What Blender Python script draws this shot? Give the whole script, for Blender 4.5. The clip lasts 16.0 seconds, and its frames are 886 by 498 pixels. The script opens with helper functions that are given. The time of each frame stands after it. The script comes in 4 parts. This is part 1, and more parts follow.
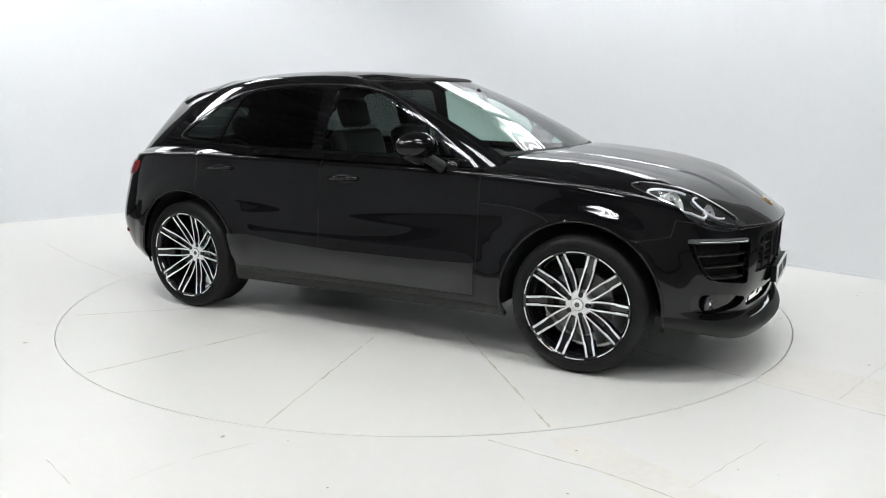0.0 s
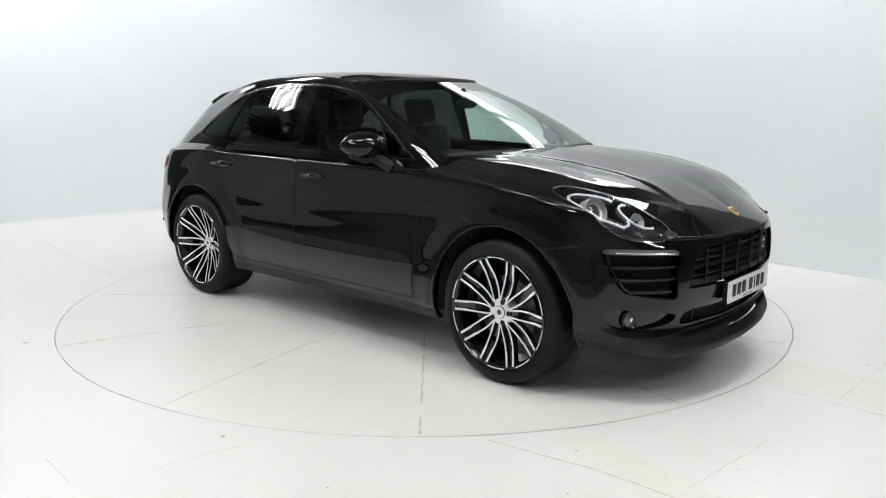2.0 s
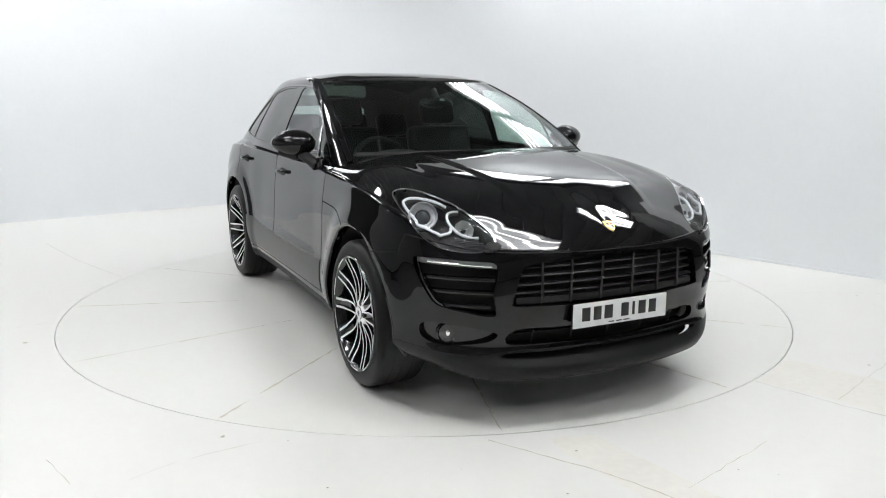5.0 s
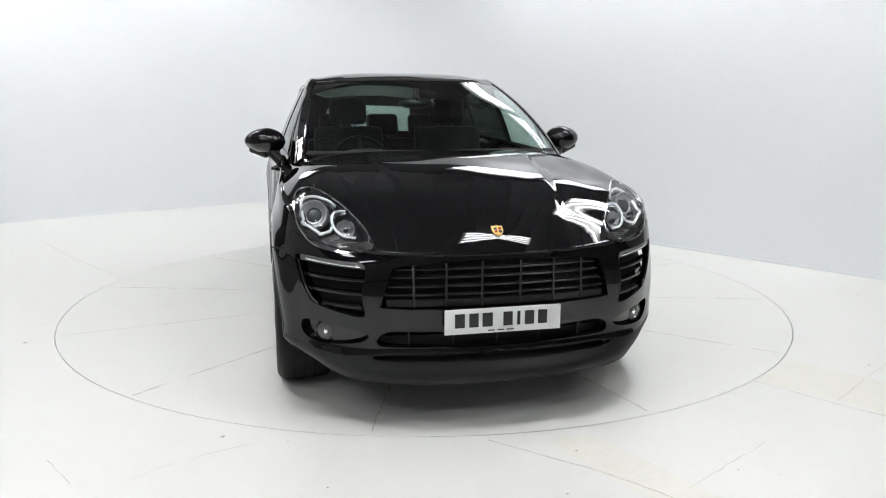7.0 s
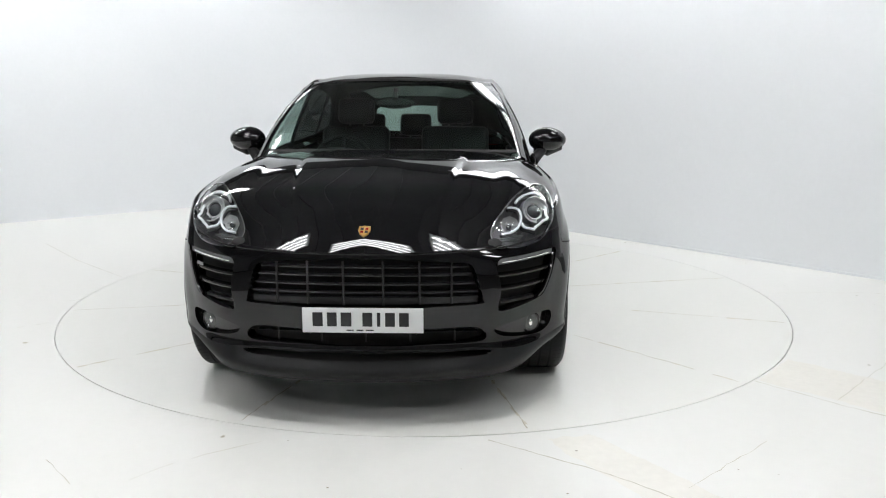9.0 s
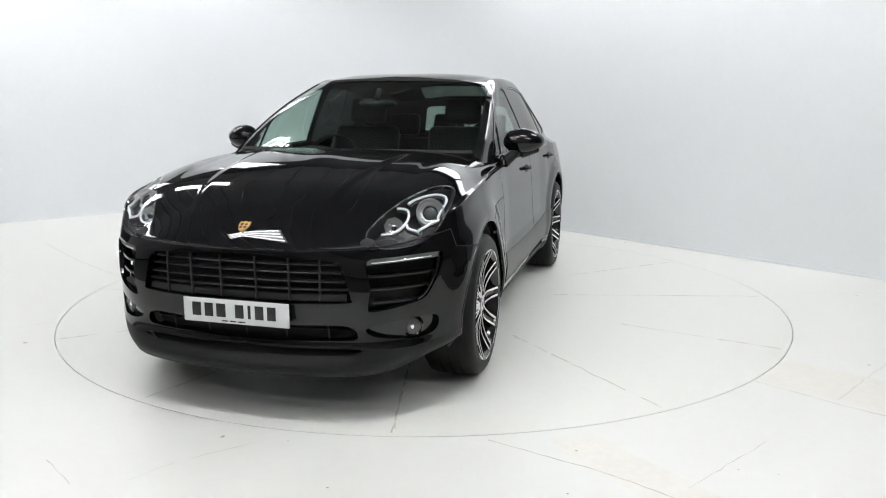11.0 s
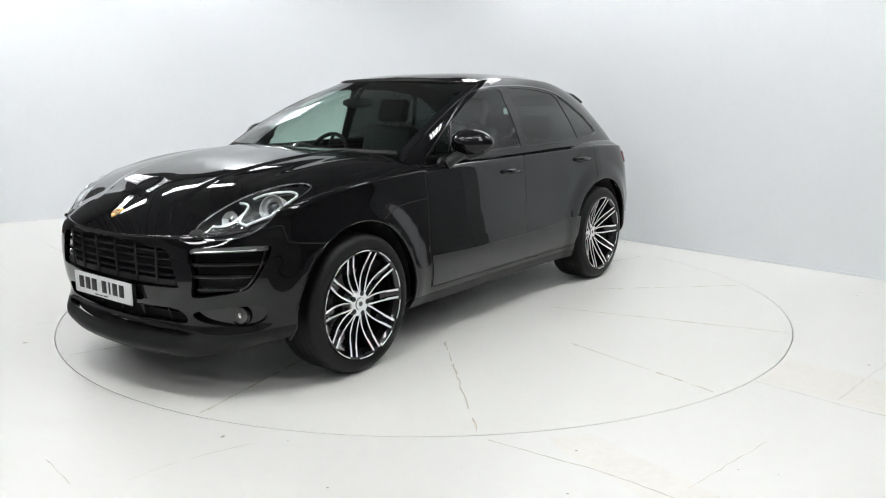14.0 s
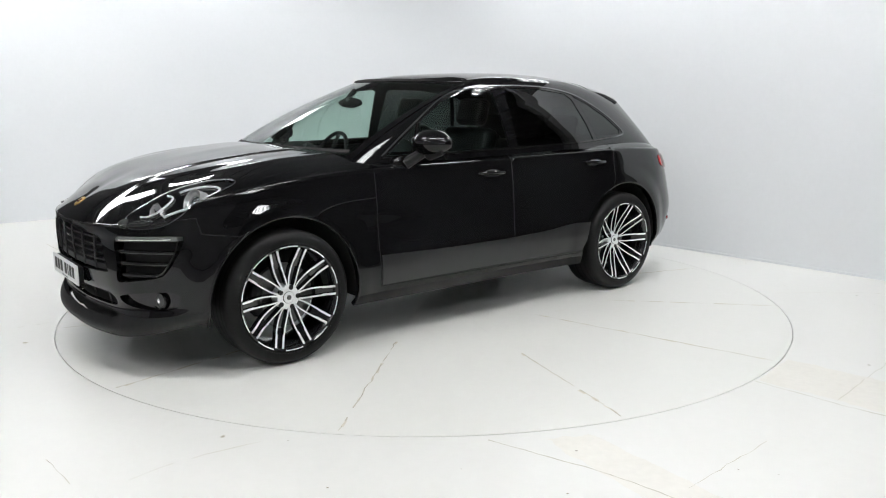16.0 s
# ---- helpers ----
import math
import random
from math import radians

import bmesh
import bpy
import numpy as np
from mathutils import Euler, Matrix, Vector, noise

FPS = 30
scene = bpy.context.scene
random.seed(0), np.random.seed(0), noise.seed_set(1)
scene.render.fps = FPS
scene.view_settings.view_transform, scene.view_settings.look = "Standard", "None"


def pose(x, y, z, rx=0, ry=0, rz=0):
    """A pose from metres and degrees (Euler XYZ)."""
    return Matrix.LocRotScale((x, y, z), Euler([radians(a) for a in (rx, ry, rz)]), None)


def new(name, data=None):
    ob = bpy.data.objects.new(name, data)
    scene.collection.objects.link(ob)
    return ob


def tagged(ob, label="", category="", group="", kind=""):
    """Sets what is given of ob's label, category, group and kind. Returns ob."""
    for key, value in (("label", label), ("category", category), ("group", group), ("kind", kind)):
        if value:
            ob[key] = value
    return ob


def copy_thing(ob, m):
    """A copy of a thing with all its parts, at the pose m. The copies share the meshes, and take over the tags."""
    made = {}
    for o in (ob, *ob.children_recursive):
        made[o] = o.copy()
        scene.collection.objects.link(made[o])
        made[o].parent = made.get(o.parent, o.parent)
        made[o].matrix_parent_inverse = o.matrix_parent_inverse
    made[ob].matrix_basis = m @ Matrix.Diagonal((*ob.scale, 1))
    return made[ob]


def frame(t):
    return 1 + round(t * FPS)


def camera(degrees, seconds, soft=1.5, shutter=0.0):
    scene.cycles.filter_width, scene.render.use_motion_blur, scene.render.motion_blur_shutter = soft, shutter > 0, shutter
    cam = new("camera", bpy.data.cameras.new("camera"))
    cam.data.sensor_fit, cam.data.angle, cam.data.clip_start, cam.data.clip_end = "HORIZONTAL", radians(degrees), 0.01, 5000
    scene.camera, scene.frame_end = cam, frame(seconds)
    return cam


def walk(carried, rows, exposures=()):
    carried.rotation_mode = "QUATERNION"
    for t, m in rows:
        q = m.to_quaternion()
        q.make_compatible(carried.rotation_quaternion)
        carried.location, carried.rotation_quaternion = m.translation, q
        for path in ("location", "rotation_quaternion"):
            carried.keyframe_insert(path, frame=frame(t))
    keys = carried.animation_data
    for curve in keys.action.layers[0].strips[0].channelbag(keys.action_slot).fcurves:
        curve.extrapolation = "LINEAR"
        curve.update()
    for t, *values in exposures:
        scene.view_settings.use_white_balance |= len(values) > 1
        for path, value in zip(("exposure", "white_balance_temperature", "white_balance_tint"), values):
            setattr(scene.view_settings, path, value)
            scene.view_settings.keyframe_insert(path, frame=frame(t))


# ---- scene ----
# the camera stands on a tripod before the turntable
cam = camera(59.21, 16.0, soft=1.1)
EYE = pose(0.0, -5.667, 1.444, 78.99, -0.09, -1.17)
walk(cam, [(0.0, EYE), (16.0, EYE)], exposures=[(0.0, 0.0), (16.0, 0.0)])

# heading of turntable and car, seconds and degrees
TURN = [(0.0, -29.65), (0.5, -32.97), (1.0, -35.98), (1.5, -39.19), (2.0, -43.17), (2.5, -46.71), (3.0, -49.84),
        (3.5, -53.23), (4.0, -57.32), (6.5, -74.99), (7.0, -78.27), (7.5, -81.82), (8.0, -85.75), (8.5, -89.13),
        (9.0, -92.6), (11.5, -110.32), (12.0, -114.15), (12.5, -117.9), (13.0, -121.18), (13.5, -124.44),
        (14.0, -128.32), (14.5, -132.22), (15.0, -135.51), (15.5, -138.88), (16.0, -142.53)]
CAR_OFF = (0.128, -0.168)   # car origin on the turntable
TABLE_R = 2.503

# ---------------------------------------------------------------- light
world = bpy.data.worlds.new("world")
scene.world = world
world.use_nodes = True
world.node_tree.nodes["Background"].inputs[0].default_value = (0.9, 0.95, 1.0, 1)
world.node_tree.nodes["Background"].inputs[1].default_value = 0.02
TUBE_POWER = 49.0
WASH_POWER = 12.0
CEIL = 4.3
WALL_TOP = 3.5

# ---------------------------------------------------------------- materials


def mat(name, color, rough=0.5, metal=0.0, coat=0.0, grain=0.0, grain_scale=40.0, bump=0.0, stain=0.0, stain_scale=1.5,
        spec=0.5, rough_var=0.0, alpha_tint=None, coat_rough=0.03):
    """A node material: base colour varied at two scales, bump and roughness variation."""
    m = bpy.data.materials.new(name)
    m.use_nodes = True
    nt = m.node_tree
    b = nt.nodes["Principled BSDF"]
    b.inputs["Roughness"].default_value = rough
    b.inputs["Metallic"].default_value = metal
    b.inputs["Coat Weight"].default_value = coat
    b.inputs["Coat Roughness"].default_value = coat_rough
    b.inputs["Specular IOR Level"].default_value = spec
    b.inputs["Base Color"].default_value = (*color, 1)
    if grain or stain or bump or rough_var:
        tc = nt.nodes.new("ShaderNodeTexCoord")
        fine = nt.nodes.new("ShaderNodeTexNoise")
        fine.inputs["Scale"].default_value = grain_scale
        fine.inputs["Detail"].default_value = 6
        big = nt.nodes.new("ShaderNodeTexNoise")
        big.inputs["Scale"].default_value = stain_scale
        big.inputs["Detail"].default_value = 5
        for n in (fine, big):
            nt.links.new(tc.outputs["Object"], n.inputs["Vector"])
        mix = nt.nodes.new("ShaderNodeMix")
        mix.data_type = "RGBA"
        mix.inputs[6].default_value = (*[c * (1 - grain) for c in color], 1)
        mix.inputs[7].default_value = (*[min(1, c * (1 + grain)) for c in color], 1)
        nt.links.new(fine.outputs["Fac"], mix.inputs[0])
        mul = nt.nodes.new("ShaderNodeMix")
        mul.data_type = "RGBA"
        mul.blend_type = "MULTIPLY"
        mul.inputs[0].default_value = stain
        ramp = nt.nodes.new("ShaderNodeValToRGB")
        ramp.color_ramp.elements[0].position, ramp.color_ramp.elements[1].position = 0.3, 0.7
        ramp.color_ramp.elements[0].color = (0.55, 0.55, 0.55, 1)
        nt.links.new(big.outputs["Fac"], ramp.inputs[0])
        nt.links.new(mix.outputs[2], mul.inputs[6])
        nt.links.new(ramp.outputs[0], mul.inputs[7])
        nt.links.new(mul.outputs[2], b.inputs["Base Color"])
        if bump:
            bp = nt.nodes.new("ShaderNodeBump")
            bp.inputs["Strength"].default_value = bump
            bp.inputs["Distance"].default_value = 0.004
            nt.links.new(fine.outputs["Fac"], bp.inputs["Height"])
            nt.links.new(bp.outputs[0], b.inputs["Normal"])
        if rough_var:
            mr = nt.nodes.new("ShaderNodeMapRange")
            mr.inputs[3].default_value, mr.inputs[4].default_value = max(0, rough - rough_var), min(1, rough + rough_var)
            nt.links.new(big.outputs["Fac"], mr.inputs[0])
            nt.links.new(mr.outputs[0], b.inputs["Roughness"])
    return m


def glow(name, color, power):
    m = bpy.data.materials.new(name)
    m.use_nodes = True
    b = m.node_tree.nodes["Principled BSDF"]
    b.inputs["Base Color"].default_value = (*color, 1)
    b.inputs["Emission Color"].default_value = (*color, 1)
    b.inputs["Emission Strength"].default_value = power
    return m


def glass(name, tint, gloss_rough=0.0, base=0.05):
    """Thin tinted pane: clear through, glossy by Fresnel."""
    m = bpy.data.materials.new(name)
    m.use_nodes = True
    nt = m.node_tree
    nt.nodes.clear()
    out = nt.nodes.new("ShaderNodeOutputMaterial")
    mix = nt.nodes.new("ShaderNodeMixShader")
    tr = nt.nodes.new("ShaderNodeBsdfTransparent")
    gl = nt.nodes.new("ShaderNodeBsdfGlossy")
    lw = nt.nodes.new("ShaderNodeLayerWeight")
    pw = nt.nodes.new("ShaderNodeMath")
    pw.operation, pw.inputs[1].default_value = "POWER", 5.0
    fr = nt.nodes.new("ShaderNodeMath")
    fr.operation, fr.inputs[1].default_value, fr.inputs[2].default_value = "MULTIPLY_ADD", 0.93, base
    nt.links.new(lw.outputs["Facing"], pw.inputs[0])
    nt.links.new(pw.outputs[0], fr.inputs[0])
    tr.inputs[0].default_value = (*tint, 1)
    gl.inputs["Roughness"].default_value = gloss_rough
    nt.links.new(fr.outputs[0], mix.inputs[0])
    nt.links.new(tr.outputs[0], mix.inputs[1])
    nt.links.new(gl.outputs[0], mix.inputs[2])
    nt.links.new(mix.outputs[0], out.inputs[0])
    return m


PAINT = mat("black_paint", (0.004, 0.004, 0.0045), 0.4, coat=1.0, spec=0.0, grain=0.3, grain_scale=900, coat_rough=0.008)
PAINT.node_tree.nodes["Principled BSDF"].inputs["Coat IOR"].default_value = 1.42
PLASTIC = mat("black_plastic", (0.007, 0.0073, 0.0077), 0.5, grain=0.25, grain_scale=300, bump=0.1, spec=0.25)
GLOSSBLACK = mat("gloss_black_trim", (0.006, 0.006, 0.006), 0.08, grain=0.2, grain_scale=200)
RUBBER = mat("tyre_rubber", (0.005, 0.005, 0.0052), 0.5, grain=0.25, grain_scale=160, bump=0.15, stain=0.4, stain_scale=9, spec=0.22)
GRILLEBLACK = mat("grille_black", (0.010, 0.010, 0.0105), 0.4, grain=0.2, grain_scale=200)
EYEGLASS = mat("projector_glass", (0.05, 0.055, 0.06), 0.03, coat=1.0, grain=0.1, grain_scale=60)
SEAM = mat("shut_line", (0.002, 0.002, 0.002), 0.9)
DARK = mat("dark_void", (0.006, 0.006, 0.006), 0.8, grain=0.3, grain_scale=60)
ALLOY = mat("machined_alloy", (0.88, 0.885, 0.89), 0.34, metal=0.1, grain=0.08, grain_scale=500, rough_var=0.06, stain_scale=20)
ALLOYBLACK = mat("gloss_black_alloy", (0.008, 0.008, 0.009), 0.18, grain=0.2, grain_scale=120, coat=0.5)
STEEL = mat("brake_steel", (0.16, 0.16, 0.16), 0.38, metal=1.0, grain=0.2, grain_scale=250, stain=0.3, stain_scale=12)
CHROME = mat("chrome", (0.85, 0.86, 0.87), 0.08, metal=1.0, grain=0.03, grain_scale=100)
SATIN = mat("satin_black_trim", (0.012, 0.012, 0.0125), 0.33, grain=0.2, grain_scale=250)
LAMPDARK = mat("lamp_housing_grey", (0.07, 0.07, 0.072), 0.3, metal=0.3, grain=0.2, grain_scale=120)
TRIM = mat("dark_anodised_trim", (0.16, 0.16, 0.165), 0.22, metal=1.0, grain=0.1, grain_scale=200)
LAMPCHROME = mat("lamp_chrome", (0.86, 0.865, 0.87), 0.16, metal=0.95, grain=0.05, grain_scale=150)
LAMPGREY = mat("lamp_bezel", (0.17, 0.172, 0.175), 0.25, metal=0.6, grain=0.1, grain_scale=120)
LAMPMID = mat("lamp_reflector", (0.55, 0.555, 0.56), 0.3, metal=0.5, grain=0.3, grain_scale=60)
LAMPWHITE = mat("light_guide", (0.88, 0.90, 0.92), 0.25, grain=0.03, grain_scale=200)
CLEARGREY = mat("running_light_cover", (0.13, 0.133, 0.137), 0.12, grain=0.1, grain_scale=90)
FOGGLASS = mat("fog_lamp_glass", (0.085, 0.088, 0.086), 0.1, coat=1.0, grain=0.5, grain_scale=110)
REDLAMP = mat("red_lamp", (0.28, 0.008, 0.01), 0.12, coat=0.6, grain=0.2, grain_scale=220)
WHITEPLATE = mat("plate_white", (0.82, 0.83, 0.83), 0.35, grain=0.03, grain_scale=300)
PLATEBLACK = mat("plate_black", (0.012, 0.012, 0.013), 0.45, grain=0.1, grain_scale=300)
GOLD = mat("gold_enamel", (0.72, 0.48, 0.16), 0.3, metal=0.8, grain=0.15, grain_scale=300)
LEATHER = mat("black_leather", (0.006, 0.006, 0.0063), 0.5, grain=0.3, grain_scale=180, bump=0.3, stain=0.2, stain_scale=6, spec=0.15)
DASH = mat("dashboard_plastic", (0.014, 0.014, 0.0145), 0.6, spec=0.15, grain=0.25, grain_scale=260, bump=0.2)
LINING = mat("dark_headlining", (0.015, 0.015, 0.015), 0.9, grain=0.1, grain_scale=300, bump=0.2)
CLEAR = glass("windscreen_glass", (0.54, 0.66, 0.61))
SIDEGLASS = glass("side_glass", (0.72, 0.84, 0.80), base=0.06)
PRIVACY = glass("privacy_glass", (0.05, 0.057, 0.055), base=0.055)
QUARTER = glass("quarter_glass", (0.05, 0.055, 0.055))
TAILGLASS = glass("tailgate_glass", (0.42, 0.50, 0.47))
LENS = glass("lamp_lens", (0.93, 0.94, 0.95), base=0.03)


# ---------------------------------------------------------------- small mesh helpers
def mesh_of(name, verts, faces, material, normals=None, smooth=True):
    me = bpy.data.meshes.new(name)
    me.from_pydata([tuple(v) for v in verts], [], faces)
    me.materials.append(material)
    if smooth:
        me.polygons.foreach_set("use_smooth", [True] * len(me.polygons))
    me.update()
    if normals is not None:
        me.normals_split_custom_set_from_vertices([tuple(n) for n in normals])
    return me


def part(name, data, material, parent, label="", m=None, smooth=True):
    """Links a bmesh or mesh as one object under a thing or a part."""
    if isinstance(data, bmesh.types.BMesh):
        bm = data
        bmesh.ops.recalc_face_normals(bm, faces=bm.faces[:])
        data = bpy.data.meshes.new(name)
        bm.to_mesh(data)
        bm.free()
        data.materials.append(material)
        if smooth:
            data.polygons.foreach_set("use_smooth", [True] * len(data.polygons))
            data.set_sharp_from_angle(angle=radians(35))
    ob = new(name, data)
    ob.parent = parent
    if m is not None:
        ob.matrix_basis = m
    if label:
        ob["label"] = label
    return ob


def box(size, at=(0, 0, 0), bevel=0.0, seg=2, rot=None):
    bm = bmesh.new()
    bmesh.ops.create_cube(bm, size=1, matrix=Matrix.Translation(at) @ (rot or Matrix()) @ Matrix.Diagonal((*size, 1)))
    if bevel:
        bmesh.ops.bevel(bm, geom=bm.edges[:], offset=bevel, segments=seg, affect="EDGES", profile=0.5)
    return bm


def join(*bms):
    out = bmesh.new()
    for b in bms:
        me = bpy.data.meshes.new("tmp")
        b.to_mesh(me)
        b.free()
        out.from_mesh(me)
        bpy.data.meshes.remove(me)
    return out


def tube(points, radius, sides=8, closed=False, caps=True):
    """A round bar along points; radius a number or one for each point."""
    pts = [Vector(p) for p in points]
    n = len(pts)
    rad = radius if isinstance(radius, (list, tuple)) else [radius] * n
    bm = bmesh.new()
    rings = []
    prev = None
    for i, p in enumerate(pts):
        a = pts[(i - 1) % n] if closed or i else p
        b = pts[(i + 1) % n] if closed or i < n - 1 else p
        d = (b - a).normalized()
        if prev is None:
            prev = d.orthogonal().normalized()
        side = (prev - d * prev.dot(d)).normalized()
        prev = side
        up = d.cross(side)
        rings.append([bm.verts.new(p + (side * math.cos(2 * math.pi * k / sides) + up * math.sin(2 * math.pi * k / sides)) * rad[i])
                      for k in range(sides)])
    for i in range(n if closed else n - 1):
        r, s = rings[i], rings[(i + 1) % n]
        for k in range(sides):
            bm.faces.new((r[k], r[(k + 1) % sides], s[(k + 1) % sides], s[k]))
    if caps and not closed:
        bm.faces.new(rings[0][::-1])
        bm.faces.new(rings[-1])
    return bm


def lathe(profile, seg=48, axis="Y", at=(0, 0, 0), caps=False):
    """Turns (radius, height) points round an axis through at."""
    bm = bmesh.new()
    rings = []
    for r, h in profile:
        ring = []
        for k in range(seg):
            a = 2 * math.pi * k / seg
            c, s = r * math.cos(a), r * math.sin(a)
            v = {"Y": (c, h, s), "Z": (c, s, h), "X": (h, c, s)}[axis]
            ring.append(bm.verts.new(Vector(v) + Vector(at)))
        rings.append(ring)
    for a, b in zip(rings, rings[1:]):
        for k in range(seg):
            bm.faces.new((a[k], a[(k + 1) % seg], b[(k + 1) % seg], b[k]))
    if caps:
        bm.faces.new(rings[0])
        bm.faces.new(rings[-1])
    return bm


def ball(size, at, u=20, v=14, rot=None):
    bm = bmesh.new()
    bmesh.ops.create_uvsphere(bm, u_segments=u, v_segments=v, radius=1,
                              matrix=Matrix.Translation(at) @ (rot or Matrix()) @ Matrix.Diagonal((*size, 1)))
    return bm


# ---------------------------------------------------------------- studio
WHITE = mat("studio_white_paint", (0.79, 0.81, 0.83), 0.75, grain=0.02, grain_scale=25, bump=0.05, stain=0.04, stain_scale=0.6)
FLOORMAT = mat("white_floor_paint", (0.82, 0.82, 0.79), 0.38, grain=0.02, grain_scale=18, bump=0.04, stain=0.05, stain_scale=0.9, rough_var=0.12)
TABLEMAT = mat("white_turntable_paint", (0.81, 0.812, 0.775), 0.36, grain=0.02, grain_scale=18, bump=0.04, stain=0.05, stain_scale=1.1, rough_var=0.12)
CEILMAT = mat("grey_metal_ceiling", (0.22, 0.22, 0.22), 0.6, grain=0.1, grain_scale=6, stain=0.3, stain_scale=0.8)
# tones of the unseen hall, set by what paint and glass reflect
HALLGREY = mat("light_hall_wall", (0.26, 0.262, 0.265), 0.7, grain=0.1, grain_scale=6, stain=0.3, stain_scale=0.7)
HALLWHITE = mat("white_hall_wall", (0.70, 0.705, 0.71), 0.7, grain=0.05, grain_scale=6, stain=0.2, stain_scale=0.7)
MIDWALL = mat("mid_hall_wall", (0.07, 0.07, 0.072), 0.7, grain=0.1, grain_scale=6, stain=0.3, stain_scale=0.7)
DARKWALL = mat("dark_hall_wall", (0.06, 0.06, 0.062), 0.7, grain=0.1, grain_scale=6, stain=0.3, stain_scale=0.7)
HALLFLOOR = mat("hall_floor_grey", (0.19, 0.19, 0.188), 0.8, grain=0.2, grain_scale=20, stain=0.3, stain_scale=0.8)
SPECK = mat("floor_speck", (0.34, 0.31, 0.25), 0.9, grain=0.4, grain_scale=90)
CRACK = mat("floor_crack", (0.63, 0.595, 0.50), 0.9, grain=0.4, grain_scale=60, stain=0.5, stain_scale=7)
JOINT = mat("floor_joint", (0.30, 0.28, 0.24), 0.9, grain=0.4, grain_scale=60, stain=0.6, stain_scale=7)
SMEAR = mat("beige_joint_dirt", (0.74, 0.705, 0.61), 0.7, grain=0.15, grain_scale=70, stain=0.3, stain_scale=9)
WORN = mat("worn_beige_paint", (0.825, 0.808, 0.752), 0.45, grain=0.06, grain_scale=30, stain=0.10, stain_scale=4)
TUBE = glow("tube_light", (0.995, 0.997, 1.0), TUBE_POWER)
TUBE_LOW = glow("wall_tube_light", (0.995, 0.997, 1.0), WASH_POWER)


def floor_ring():
    """Floor with a round opening for the turntable."""
    bm = bmesh.new()
    n = 160
    hole = [bm.verts.new(((TABLE_R + 0.005) * math.cos(2 * math.pi * k / n), (TABLE_R + 0.005) * math.sin(2 * math.pi * k / n), 0)) for k in range(n)]
    pit = [bm.verts.new((v.co.x, v.co.y, -0.12)) for v in hole]
    out = []
    for k in range(n):
        a = 2 * math.pi * k / n
        c, s = math.cos(a), math.sin(a)
        # white floor cut short out of view on three sides to darken door reflections
        f = min(6.6 / max(abs(c), 1e-6), 6.6 / max(s, 1e-6), 4.6 / max(-s, 1e-6), 5.0 / max(c - .62 * s, 1e-6), 4.7 / max(-c - .565 * s, 1e-6))
        out.append(bm.verts.new((c * f, s * f, 0)))
    for k in range(n):
        j = (k + 1) % n
        bm.faces.new((hole[k], out[k], out[j], hole[j]))
        bm.faces.new((pit[k], hole[k], hole[j], pit[j]))
    bm.faces.new(pit)
    ob = part("floor", bm, FLOORMAT, None)
    # unseen floor, its grey set by what the lower doors reflect
    far = box((17.3, 17.0, .1), (-.95, -1.5, -.176))
    tagged(part("floor_hall", far, HALLFLOOR, None), "grey concrete hall floor beyond the white studio floor", "floor", kind="structure")
    return tagged(ob, "white painted concrete studio floor with fine cracks and worn patches", "floor", kind="structure")


def wall_path():
    """Plan of the white wall: straight, round corner, straight."""
    a, b = Vector((-5.25, 3.13)), Vector((-1.40, 6.05))
    c = Vector((3.76, 0.29))
    r = 1.8
    d1, d2 = (a - b).normalized(), (c - b).normalized()
    half = d1.angle(d2) / 2
    dist = r / math.tan(half)
    mid = b + (d1 + d2).normalized() * (r / math.sin(half))
    p1, p2 = b + d1 * dist, b + d2 * dist
    a1 = math.atan2(*(p1 - mid).yx)
    a2 = math.atan2(*(p2 - mid).yx)
    while a2 > a1:
        a2 -= 2 * math.pi
    pts = [a + (p1 - a) * k / 8 for k in range(8)]
    pts += [mid + Vector((math.cos(a1 + (a2 - a1) * k / 24), math.sin(a1 + (a2 - a1) * k / 24))) * r for k in range(25)]
    pts += [p2 + (c - p2) * k / 10 for k in range(1, 11)]
    return pts


def wall_strip(name, pts, z0, z1, thick, material, label, category):
    bm = bmesh.new()
    nor = []
    for i in range(len(pts)):
        d = (pts[min(i + 1, len(pts) - 1)] - pts[max(i - 1, 0)]).normalized()
        nor.append(Vector((-d.y, d.x)))
    rows = []
    for p, n in zip(pts, nor):
        q = p + n * thick
        rows.append([bm.verts.new((p.x, p.y, z0)), bm.verts.new((p.x, p.y, z1)), bm.verts.new((q.x, q.y, z1)), bm.verts.new((q.x, q.y, z0))])
    for r, s in zip(rows, rows[1:]):
        for k in range(4):
            bm.faces.new((r[k], r[(k + 1) % 4], s[(k + 1) % 4], s[k]))
    bm.faces.new(rows[0])
    bm.faces.new(rows[-1][::-1])
    ob = part(name, bm, material, None)
    return tagged(ob, label, category, kind="structure")


